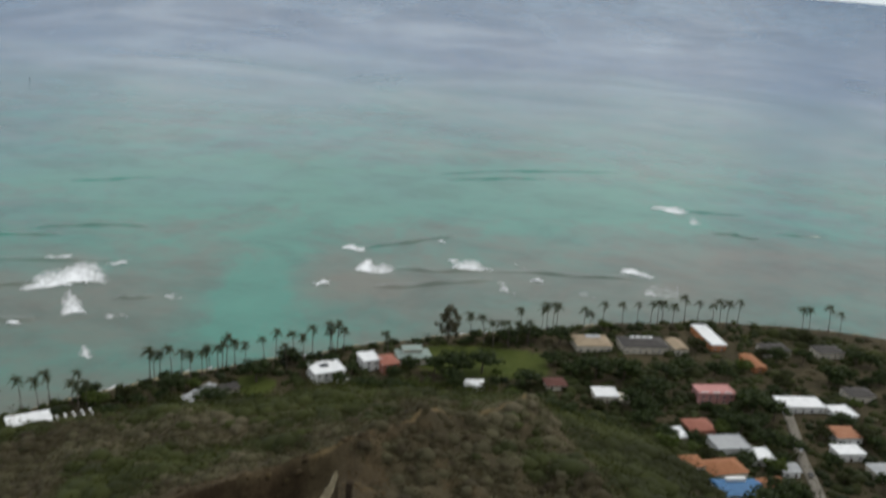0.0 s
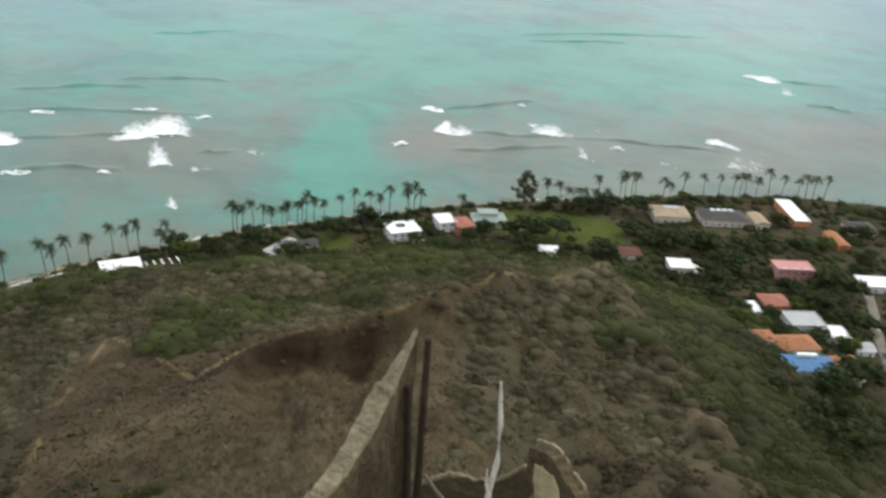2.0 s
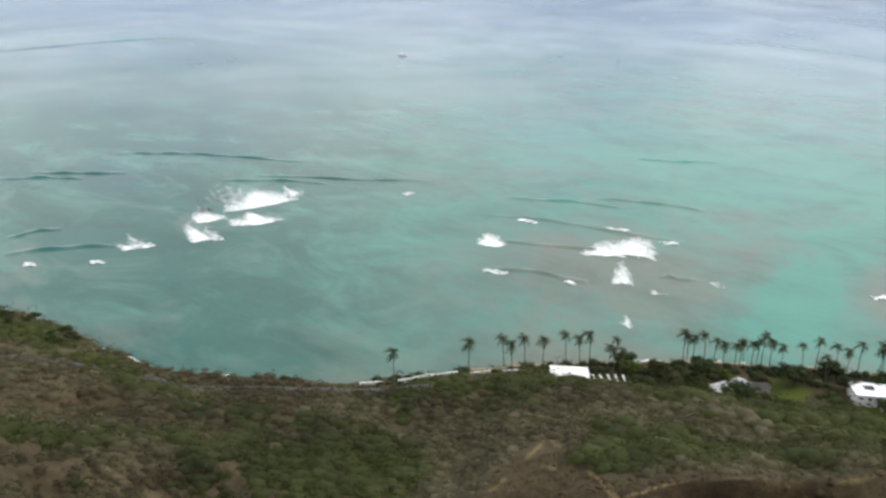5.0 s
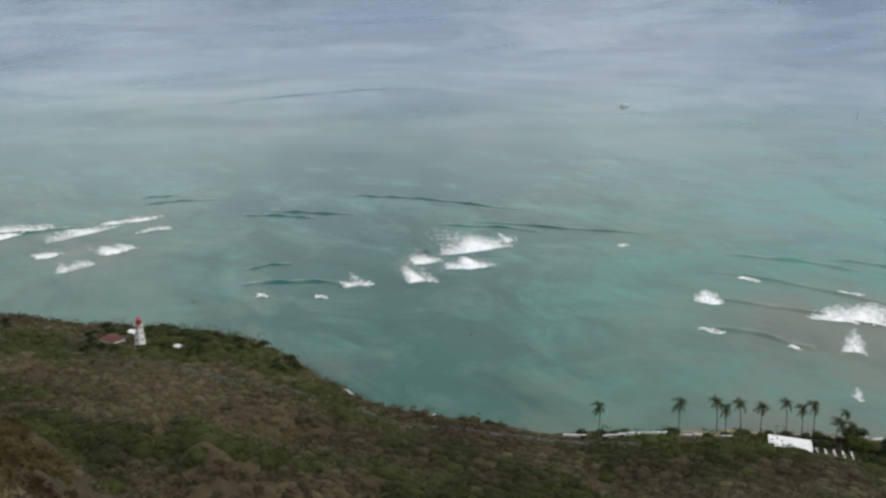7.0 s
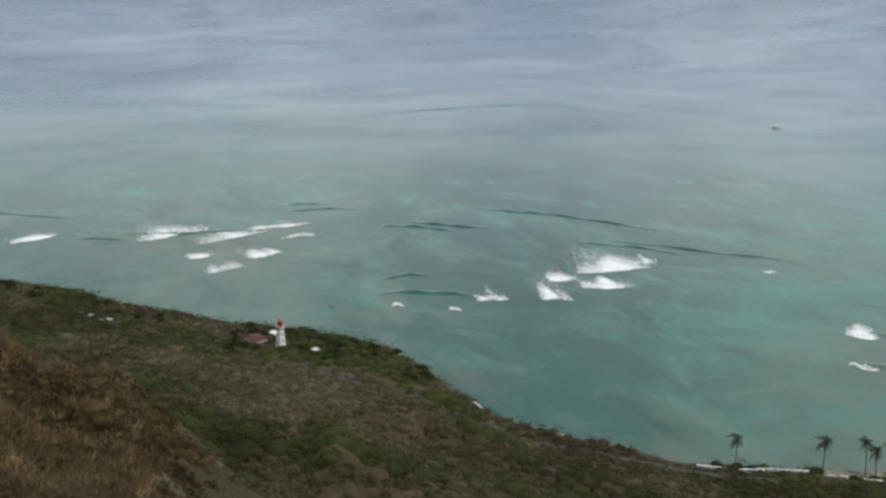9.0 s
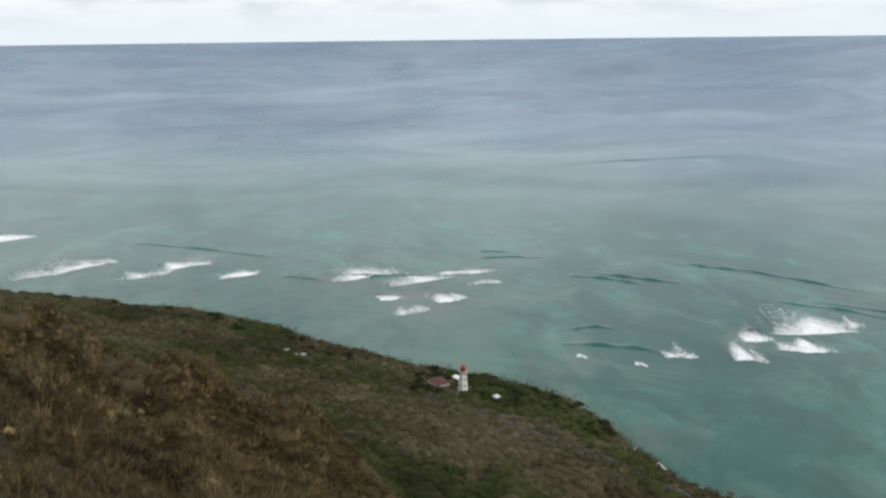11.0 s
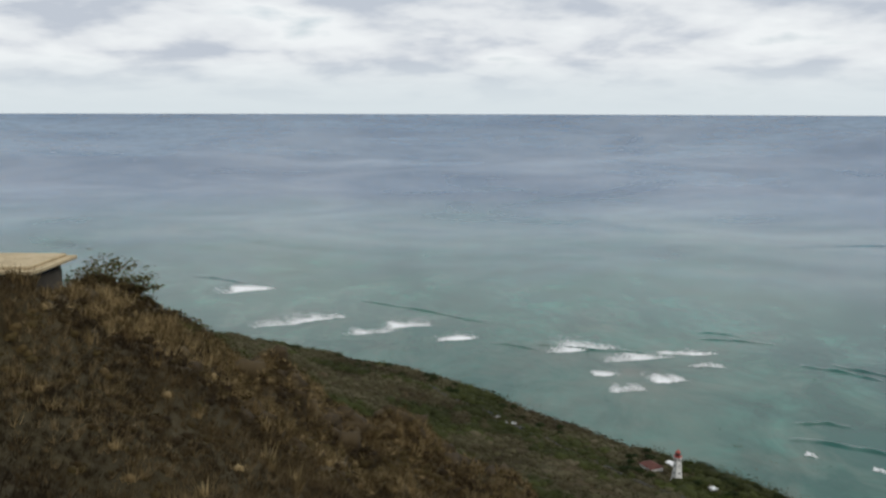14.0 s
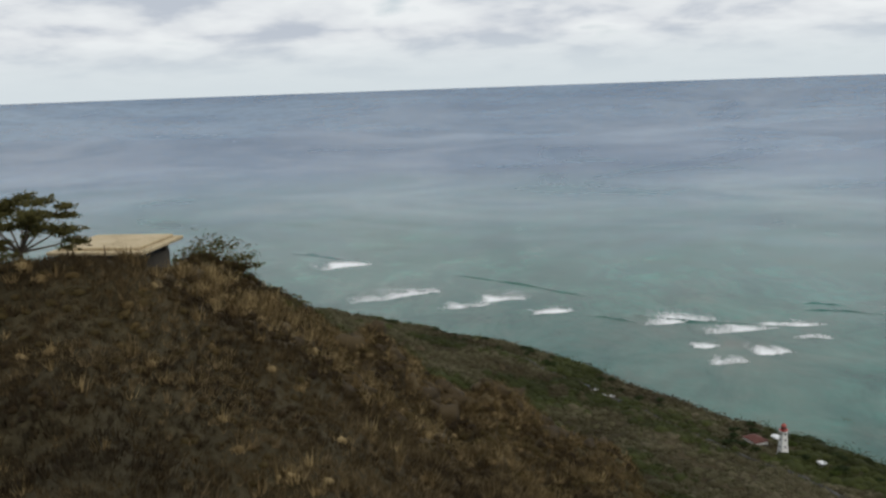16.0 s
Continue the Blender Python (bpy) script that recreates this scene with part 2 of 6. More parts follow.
def sea_material(name):
    """Clear shallow water over sand and reef: the bed's colour below a glossy, rippled surface. Offshore, cloud shadow
    bands are put into the colour.
    """
    m = bpy.data.materials.new(name)
    m.use_nodes = True
    add, link = nodes(m.node_tree)
    out, bsdf = add("ShaderNodeOutputMaterial"), add("ShaderNodeBsdfPrincipled", IOR=1.33)
    geo = add("ShaderNodeNewGeometry")

    def noise_at(scale, detail, rough=0.6, dist=0.0, stretch=(1, 1, 0), rot=0.0):
        mp = add("ShaderNodeMapping")
        mp.inputs["Scale"].default_value = stretch
        mp.inputs["Rotation"].default_value = (0, 0, rot)
        link(geo.outputs["Position"], mp.inputs[0])
        n = add("ShaderNodeTexNoise", Scale=scale, Detail=detail, Roughness=rough, Distortion=dist)
        link(mp.outputs[0], n.inputs["Vector"])
        return n.outputs["Fac"]
    reef, deep = add("ShaderNodeAttribute"), add("ShaderNodeAttribute")
    reef.attribute_name, deep.attribute_name = "reef", "deep"
    west_dark = add("ShaderNodeAttribute")
    west_dark.attribute_name = "west_dark"
    r = calc(add, link, "ADD", reef.outputs["Fac"], calc(add, link, "MULTIPLY_ADD", noise_at(0.012, 7, 0.66, 0.5, (1, 1, 0), 0.5), 1.2, -0.6))
    r = calc(add, link, "ADD", r, calc(add, link, "MULTIPLY_ADD", noise_at(0.035, 7, 0.72, 0.4), 0.75, -0.375))
    bed = ramp(add, ((0.08, (0.054, 0.205, 0.160)), (0.34, (0.080, 0.168, 0.137)), (0.60, (0.104, 0.145, 0.119)), (0.95, (0.125, 0.131, 0.106))))
    link(r, bed.inputs[0])
    # darker green towards the west, broken up by noise
    w = calc(add, link, "MULTIPLY", west_dark.outputs["Fac"], calc(add, link, "MULTIPLY_ADD", noise_at(0.016, 7, 0.64, 0.7, (0.7, 1, 0), 0.7), 4.6, -1.35), clamp=True)
    bed = mixer(add, link, w, bed.outputs[0], (0.022, 0.092, 0.074))
    d = calc(add, link, "ADD", deep.outputs["Fac"], calc(add, link, "MULTIPLY_ADD", noise_at(0.0035, 5, 0.6, 0.6, (1, 1, 0)), 0.5, -0.25))
    sea = ramp(add, ((0.06, (0, 0, 0)), (0.75, (1, 1, 1))))
    link(d, sea.inputs[0])
    # offshore blue; its stretched dark bands paint in the shadows of clouds
    blue = ramp(add, ((0.36, (0.028, 0.086, 0.172)), (0.5, (0.052, 0.122, 0.214)), (0.62, (0.088, 0.166, 0.262))))
    link(noise_at(0.0022, 6, 0.6, 0.8, (1.0, 0.4, 0), 0.75), blue.inputs[0])
    col = mixer(add, link, sea.outputs[0], bed, blue.outputs[0])
    patch = ramp(add, ((0.36, (0.66, 0.70, 0.70)), (0.52, (1.0, 1.0, 1.0)), (0.66, (1.12, 1.14, 1.12))))
    link(noise_at(0.016, 7, 0.66, 0.35, (0.8, 1.0, 0), 0.6), patch.inputs[0])
    col = mixer(add, link, 0.65, col, patch.outputs[0], "MULTIPLY")
    link(col, bsdf.inputs["Base Color"])
    wind = noise_at(0.0016, 6, 0.6, 1.2, (1, 1, 0), 0.9)
    link(calc(add, link, "MULTIPLY_ADD", wind, 0.36, 0.04), bsdf.inputs["Roughness"])
    b = add("ShaderNodeBump", Strength=0.42, Distance=0.8)
    link(calc(add, link, "MULTIPLY_ADD", deep.outputs["Fac"], -1.7, 0.42, clamp=True), b.inputs["Strength"])
    h = calc(add, link, "MULTIPLY_ADD", noise_at(0.09, 5, 0.6, 0.3, (0.45, 1.0, 0), -0.5), 1.0, calc(add, link, "MULTIPLY", noise_at(0.5, 4, 0.6), 0.18))
    link(h, b.inputs["Height"])
    link(b.outputs[0], bsdf.inputs["Normal"])
    bsdf.inputs["Specular IOR Level"].default_value = 0.4
    link(bsdf.outputs[0], out.inputs[0])
    return m


def land_material():
    m = bpy.data.materials.new("hillside")
    m.use_nodes = True
    add, link = nodes(m.node_tree)
    out, bsdf = add("ShaderNodeOutputMaterial"), add("ShaderNodeBsdfPrincipled", Roughness=0.95)
    bsdf.inputs["Specular IOR Level"].default_value = 0.15
    geo = add("ShaderNodeNewGeometry")
    fac = []
    for s, dt in ((0.025, 6), (0.18, 8), (1.3, 6)):
        n = add("ShaderNodeTexNoise", Scale=s, Detail=dt, Roughness=0.65)
        link(geo.outputs["Position"], n.inputs["Vector"])
        fac.append(n.outputs["Fac"])
    f = calc(add, link, "MULTIPLY_ADD", fac[0], 0.4, calc(add, link, "MULTIPLY_ADD", fac[1], 0.35, calc(add, link, "MULTIPLY", fac[2], 0.25)))
    dirt = ramp(add, ((0.36, (0.028, 0.020, 0.0105)), (0.5, (0.058, 0.044, 0.0235)), (0.64, (0.118, 0.092, 0.052))))
    brush = ramp(add, ((0.36, (0.030, 0.024, 0.0125)), (0.5, (0.052, 0.043, 0.023)), (0.64, (0.088, 0.071, 0.038))))
    lawn = ramp(add, ((0.36, (0.036, 0.054, 0.009)), (0.64, (0.076, 0.090, 0.019))))
    sand = ramp(add, ((0.36, (0.13, 0.105, 0.0570)), (0.64, (0.33, 0.28, 0.1596))))
    tan = ramp(add, ((0.36, (0.080, 0.056, 0.0258)), (0.5, (0.135, 0.100, 0.0486)), (0.64, (0.21, 0.16, 0.0798))))
    # darker brown for the steep face below the ridge rim
    dark_brown = ramp(add, ((0.36, (0.014, 0.009, 0.005)), (0.5, (0.032, 0.022, 0.012)), (0.66, (0.085, 0.062, 0.034))))
    for n in (dirt, brush, lawn, sand, tan, dark_brown):
        link(f, n.inputs[0])
    col = brush.outputs[0]
    for key, n in (("bare", dirt), ("cliff", dark_brown), ("crest", tan), ("lawn", lawn), ("sand", sand)):
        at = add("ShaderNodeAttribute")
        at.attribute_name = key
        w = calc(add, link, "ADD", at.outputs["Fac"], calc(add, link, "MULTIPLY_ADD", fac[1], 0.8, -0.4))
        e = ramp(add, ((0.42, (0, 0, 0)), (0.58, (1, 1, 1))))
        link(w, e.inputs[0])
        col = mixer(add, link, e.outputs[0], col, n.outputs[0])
    link(col, bsdf.inputs["Base Color"])
    b = add("ShaderNodeBump", Strength=0.8, Distance=0.7)
    link(calc(add, link, "ADD", fac[1], calc(add, link, "MULTIPLY", fac[2], 0.5)), b.inputs["Height"])
    link(b.outputs[0], bsdf.inputs["Normal"])
    link(bsdf.outputs[0], out.inputs[0])
    return m


M["sea"], M["foam"], M["land"] = sea_material("sea_water"), foam_material(), land_material()

# ---- the land's shape ----
rng = np.random.default_rng(7)
LATTICE = rng.random((256, 256))


def vnoise(x, y):
    x, y = np.asarray(x, float), np.asarray(y, float)
    i, j = np.floor(x).astype(int), np.floor(y).astype(int)
    u, v = x - i, y - j
    u, v = u * u * (3 - 2 * u), v * v * (3 - 2 * v)
    L = lambda a, b: LATTICE[a % 256, b % 256]
    return (L(i, j) * (1 - u) + L(i + 1, j) * u) * (1 - v) + (L(i, j + 1) * (1 - u) + L(i + 1, j + 1) * u) * v


def fbm(x, y, octaves=4):
    s, a, t = 0, 1, 0
    for k in range(octaves):
        s, t, a = s + a * vnoise(x * 2 ** k + 17 * k, y * 2 ** k + 31 * k), t + a, a * 0.5
    return s / t


SHORE_AZ = [-70, -40, -27, -18, -7, 1, 7, 18, 29, 37, 41, 48, 52, 55, 57.5, 59, 61.5, 67, 72, 78, 85, 91, 97, 105, 120, 150]
SHORE_R = [800, 725, 677, 634, 567, 535, 507, 477, 446, 428, 421, 436, 445, 464, 488, 518, 546, 578, 598, 655, 735, 790, 840, 890, 950, 1000]
HILL_AZ = [-45, -28, -15, -5, 5, 15, 25, 35, 50, 65, 80, 92, 102, 112, 125]
HILL_R = [0, 5, 12, 40, 90, 150, 220, 300, 380, 425, 450]
HILL_Z = [
    (196, 150, 105, 60, 18, 14, 13, 11), (195, 150, 108, 68, 28, 15, 13, 10), (193, 146, 108, 78, 52, 28, 12, 5),
    (192, 145, 110, 88, 66, 42, 14, 3.5), (192, 147, 112, 88, 62, 36, 9, 3), (192, 150, 114, 86, 58, 32, 6, 3),
    (190, 150, 116, 84, 50, 28, 5, 3), (188, 140, 96, 60, 38, 20, 5, 3), (190, 146, 100, 64, 40, 24, 11.8, 5),
    (195, 158, 118, 84, 58, 38, 32, 29), (207, 186, 161, 118, 82, 58, 49, 44), (209, 198, 181, 152, 118, 96, 87, 82),
    (212.5, 213.8, 194.5, 177, 162, 140, 127, 120), (217.2, 216.8, 194, 182, 172, 150, 137, 130), (216, 218.2, 204, 190, 165, 140, 127, 120)]


SPURS = ((((106.2, 74), (107.4, 70), (109.2, 66.5), (112, 65)), 2.2, 3.5), (((112.2, 60), (116, 61), (124, 63)), 4.0, 6), (((34, 168), (31, 215), (26.4, 284), (23.5, 238), (20.9, 206), (18, 220), (11, 228), (3, 240), (-2, 275), (-8, 322)), 11, 10), (((20.9, 206), (17, 165), (15, 125)), 7, 9), (((3, 240), (4, 190), (2, 140)), 6, 10),
         (((24, 150), (21.7, 153), (18, 150), (15.3, 155), (11, 160)), 5, 6), (((23.7, 240), (21.5, 190), (20.5, 160)), 5, 5), (((-8, 322), (-13, 260), (-18, 200)), 7, 12), (((-1, 262), (-6, 215), (-10, 165)), 5, 9), (((98, 74), (94, 79), (90, 84), (85, 90)), 1.6, 7), (((97, 128), (90, 136), (84, 146), (79, 160)), 5, 9), (((105.6, 79), (104.3, 81), (102.2, 85)), 4.2, 4), (((40, 150), (47, 230), (52, 300)), 8, 14), (((62, 150), (64, 240), (66, 330)), 9, 16))


def polar(az, r, z=0.0):
    return (-r * math.sin(radians(az)), r * math.cos(radians(az)), z)


def spur_distance(x, y, pts):
    best = np.full(np.shape(x), 1e9)
    for (a0, b0), (a1, b1) in zip(pts, pts[1:]):
        (x0, y0, _), (x1, y1, _) = polar(a0, b0), polar(a1, b1)
        dx, dy = x1 - x0, y1 - y0
        u = np.clip(((x - x0) * dx + (y - y0) * dy) / (dx * dx + dy * dy), 0, 1)
        best = np.minimum(best, np.hypot(x - x0 - u * dx, y - y0 - u * dy))
    return best


def shore(az):
    a = (np.asarray(az) + 105) % 360 - 105
    return np.interp(a, SHORE_AZ + [255 - 0.01], SHORE_R + [SHORE_R[0]])


RIDGE_AZ, RIDGE_R = (-8, -2, 3, 11, 18, 21, 23.5, 26.4, 28, 29.5, 31, 33, 35), (322, 275, 240, 228, 219, 214, 240, 286, 272, 250, 222, 186, 150)


def ridge_front(x, y):
    """Metres on the summit's side of the eroded ridge, and 0 to 1 for how fully it runs there."""
    r, az = np.hypot(x, y), np.degrees(np.arctan2(-x, y))
    d = np.interp(az, RIDGE_AZ, RIDGE_R) - r + 11 * (fbm(x / 11 + 5, y / 11, 3) - 0.5)
    return d, np.clip((az - 0.5) / 4, 0, 1) * np.clip((37 - az) / 3, 0, 1)


def ground(x, y):
    """Height of the land at (x, y)."""
    x, y = np.asarray(x, float), np.asarray(y, float)
    r, az = np.hypot(x, y), np.degrees(np.arctan2(-x, y))
    a = (az + 100) % 360 - 100
    rim = shore(az) + 10 * (fbm(x / 22, y / 22, 3) - 0.5)
    cols = np.array([[230.3, 223.6, 217, *c] for c in HILL_Z])
    k = np.clip(np.searchsorted(HILL_AZ, a) - 1, 0, len(HILL_AZ) - 2)
    az0, az1 = np.array(HILL_AZ)[k], np.array(HILL_AZ)[k + 1]
    f = np.clip((a - az0) / (az1 - az0), 0, 1)
    f = f * f * (3 - 2 * f) * 0.5 + f * 0.5
    j = np.clip(np.searchsorted(HILL_R, r, side="right") - 1, 0, len(HILL_R) - 2)
    r0, r1 = np.array(HILL_R)[j], np.array(HILL_R)[j + 1]
    g = np.clip((r - r0) / (r1 - r0), 0, 1)
    z = (cols[k, j] * (1 - g) + cols[k, j + 1] * g) * (1 - f) + (cols[k + 1, j] * (1 - g) + cols[k + 1, j + 1] * g) * f
    out = np.clip((r - 450) / np.maximum(rim - 6 - 450, 1), 0, 1)
    foot = np.interp(a, [52, 60, 67, 80, 88, 96, 110], [3, 6, 16, 15, 17, 24, 30])
    z = np.where(r > 450, z * (1 - out) + foot * out, z)
    rough = np.clip((r - 30) / 90, 0, 1) * np.clip((z - 12) / 40, 0, 1)
    gully = np.abs(2 * fbm(x / 75 + 3, y / 75, 3) - 1)
    z = z + rough * (13 * (0.32 - gully) + 5 * (fbm(x / 20, y / 20, 3) - 0.5))
    z = z + rough * 6.0 * (vnoise(az / 2.4 + 1.6 * fbm(x / 30, y / 30, 2), r / 150) - 0.5)
    for pts, high, wide in SPURS:
        best = spur_distance(x, y, pts) * (0.75 + 0.5 * fbm(x / 16, y / 16, 3))
        z = z + high * np.exp(-best / wide)
    back = r - np.interp(az, [84, 89, 92.3, 95.2, 97.3, 100.3, 102.9, 105.7], [92, 86, 83, 80, 78, 76, 74, 72])
    z = z - np.interp(az, [81, 86, 92, 98, 101, 104], [0, 6, 10, 10, 5, 0]) * np.exp(-((back - 20) / 11) ** 2)
    front, there = ridge_front(x, y)
    z = z - 13.0 * there * np.clip((az - 4.5) / 4, 0, 1) * np.clip((26 - az) / 2, 0, 1) * np.clip(front / 6, 0, 1) * np.exp(-np.clip(front, 0, 200) / 45) * np.clip(r / 90, 0, 1)
    z = z + 5.0 * there * np.clip(front / 12, 0, 1) * np.clip((220 - front) / 60, 0, 1) * (np.abs(2 * vnoise(az / 1.7 + 2.2 * fbm(x / 24, y / 24, 2), front / 60) - 1) - 0.5)
    z = z + np.clip(r / 30, 0, 1) * np.clip((z - 9) / 10, 0, 1) * 1.5 * (fbm(x / 5, y / 5, 2) - 0.5)
    return np.maximum(np.minimum(z, (rim - r) * np.interp(a, [52, 60, 85], [0.34, 0.4, 0.6]) + 0.3), -4.0)


def gz(x, y):
    return float(ground(x, y))


# ---- building helpers ----
def mesh_of(name, verts, faces, mat, smooth=False):
    me = bpy.data.meshes.new(name)
    me.from_pydata([tuple(v) for v in verts], [], [tuple(f) for f in faces])
    me.materials.append(mat)
    if smooth:
        me.polygons.foreach_set("use_smooth", [True] * len(me.polygons))
    return me


def big_mesh(name, V, F, mat, smooth=False):
    """A mesh from arrays: V (n, 3), F (m, 3 or 4)."""
    me = bpy.data.meshes.new(name)
    V, F = np.asarray(V, np.float32), np.asarray(F, np.int32)
    me.vertices.add(len(V)), me.loops.add(F.size), me.polygons.add(len(F))
    me.vertices.foreach_set("co", V.ravel())
    me.loops.foreach_set("vertex_index", F.ravel())
    me.polygons.foreach_set("loop_start", np.arange(0, F.size, F.shape[1], dtype=np.int32))
    if smooth:
        me.polygons.foreach_set("use_smooth", np.ones(len(F), bool))
    me.update(calc_edges=True)
    me.materials.append(mat)
    return me


def values(me, name, v):
    at = me.attributes.new(name, "FLOAT", "POINT")
    at.data.foreach_set("value", np.asarray(v, np.float32).ravel())


def part(name, bm, mat, parent, label=""):
    me = bpy.data.meshes.new(name)
    bm.to_mesh(me)
    bm.free()
    me.materials.append(mat)
    ob = new(name, me)
    ob.parent = parent
    return tagged(ob, label)


def piece(name, me, parent, label=""):
    ob = new(name, me)
    ob.parent = parent
    return tagged(ob, label)


def box(bm, x0, y0, z0, x1, y1, z1, m=None):
    vs = [bm.verts.new(v) for v in ((x0, y0, z0), (x1, y0, z0), (x1, y1, z0), (x0, y1, z0), (x0, y0, z1), (x1, y0, z1), (x1, y1, z1), (x0, y1, z1))]
    if m is not None:
        for v in vs:
            v.co = m @ v.co
    for f in ((3, 2, 1, 0), (4, 5, 6, 7), (0, 1, 5, 4), (1, 2, 6, 5), (2, 3, 7, 6), (3, 0, 4, 7)):
        bm.faces.new([vs[i] for i in f])
    return bm


def boxed(*a):
    return box(bmesh.new(), *a)


def tube(bm, path, radii, sides=7):
    """A round bar along a path."""
    rings = []
    for i, p in enumerate(path):
        p = Vector(p)
        d = Vector(path[min(i + 1, len(path) - 1)]) - Vector(path[max(i - 1, 0)])
        q = d.to_track_quat("Z", "Y")
        rings.append([bm.verts.new(p + q @ Vector((radii[i] * math.cos(k * 2 * math.pi / sides), radii[i] * math.sin(k * 2 * math.pi / sides), 0))) for k in range(sides)])
    for a, b in zip(rings, rings[1:]):
        for k in range(sides):
            bm.faces.new((a[k], a[(k + 1) % sides], b[(k + 1) % sides], b[k]))
    bm.faces.new(rings[0][::-1]), bm.faces.new(rings[-1])
    return bm


def thing(name, x, y, z, rot=0.0, **tags):
    ob = new(name)
    ob.empty_display_size = 0.2
    ob.matrix_world = pose(x, y, z, 0, 0, rot)
    return tagged(ob, **tags)


# ---- sea: one sheet to the horizon, drawn in beyond 2.6 km ----
def sea_marks(x, y):
    """How much reef and how much depth lies below the sea at (x, y), and how dark the western water is."""
    r, az = np.hypot(x, y), np.degrees(np.arctan2(-x, y))
    off = r - shore(az)
    reef = 0.24 + 0.24 * np.exp(-((off - 150) / 110) ** 2) + 0.35 * np.exp(-off / 30)
    for cx, cy, rx, ry, w in ((-205, 560, 95, 70, 0.28), (-55, 635, 50, 38, 0.35), (60, 640, 110, 60, 0.3), (230, 690, 90, 60, 0.35), (350, 780, 120, 60, 0.3),
                              (-118, 600, 34, 130, -0.75), (-400, 470, 70, 90, -0.42), (-440, 360, 60, 50, -0.25), (-760, 270, 90, 70, 0.25),
                              (-540, 420, 80, 60, 0.2), (-950, 60, 90, 60, 0.2), (-660, 330, 40, 60, -0.4), (100, 960, 300, 110, -0.3), (-250, 900, 260, 120, -0.25)):
        reef = reef + w * np.exp(-((x - cx) / rx) ** 2 - ((y - cy) / ry) ** 2)
    deep = np.interp(off, [-50, 250, 500, 900, 1700, 3000], [0.0, 0.03, 0.11, 0.32, 0.68, 1.0])
    # darkening of the water by bearing, fading out offshore
    west_dark = np.interp(az, [28, 46, 58, 68, 80, 100], [0.0, 1.0, 0.95, 0.45, 0.6, 0.9]) * np.interp(off, [-20, 50, 700, 1600], [0.5, 1.0, 1.0, 0.0])
    return reef, deep, west_dark


def build_sea():
    az = np.concatenate([np.arange(-72, 150, 0.3), np.arange(150, 288, 3.0)])
    d = np.concatenate([np.linspace(330, 1300, 170), np.geomspace(1310, 2600, 50), np.geomspace(2700, 46000, 50)])
    r = np.where(d < 2600, d, 2600 + 2000 * (1 - 2600 / d))
    z = np.where(d < 2600, 0.0, EYE - EYE / d * r)
    A, Rr = np.meshgrid(np.radians(az), r, indexing="ij")
    V = np.stack([-Rr * np.sin(A), Rr * np.cos(A), np.broadcast_to(z, Rr.shape)], -1)
    D = np.broadcast_to(d, Rr.shape)
    n, k = Rr.shape
    i, j = np.meshgrid(np.arange(n), np.arange(k - 1), indexing="ij")
    i2 = (i + 1) % n
    F = np.stack([i * k + j, i * k + j + 1, i2 * k + j + 1, i2 * k + j], -1).reshape(-1, 4)
    me = big_mesh("sea", V.reshape(-1, 3), F[:, ::-1], M["sea"], True)
    reef, deep, west_dark = sea_marks(-D * np.sin(A), D * np.cos(A))
    values(me, "reef", reef), values(me, "deep", deep), values(me, "west_dark", west_dark)
    return tagged(new("water", me), "turquoise reef water turning grey blue offshore", "sea", kind="structure")


build_sea()


def build_land():
    az = np.concatenate([np.arange(-60, 140, 0.3), np.arange(140, 300, 2.0)])
    s = np.concatenate([[0.0], np.geomspace(0.004, 0.1, 120), np.linspace(0.102, 1.03, 300)])
    A, S = np.meshgrid(np.radians(az), s, indexing="ij")
    Rr = S * (shore(np.degrees(A)) + 12)
    X, Y = -Rr * np.sin(A), Rr * np.cos(A)
    Z = ground(X, Y)
    n, k = X.shape
    i, j = np.meshgrid(np.arange(n), np.arange(k - 1), indexing="ij")
    i2 = (i + 1) % n
    F = np.stack([i * k + j, i2 * k + j, i2 * k + j + 1, i * k + j + 1], -1).reshape(-1, 4)
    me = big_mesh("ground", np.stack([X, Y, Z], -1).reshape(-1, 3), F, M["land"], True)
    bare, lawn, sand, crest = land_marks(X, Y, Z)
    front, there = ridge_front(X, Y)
    # darker band just in front of the rim, and patches further down
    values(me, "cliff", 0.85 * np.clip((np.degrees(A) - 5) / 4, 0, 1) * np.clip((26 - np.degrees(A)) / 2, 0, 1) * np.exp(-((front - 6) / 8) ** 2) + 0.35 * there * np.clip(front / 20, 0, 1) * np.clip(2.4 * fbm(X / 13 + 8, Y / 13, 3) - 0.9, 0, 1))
    values(me, "bare", bare), values(me, "lawn", lawn), values(me, "sand", sand), values(me, "crest", crest)
    return tagged(new("ground", me), "steep dry volcanic hillside falling to a shore terrace", "hillside", kind="structure")


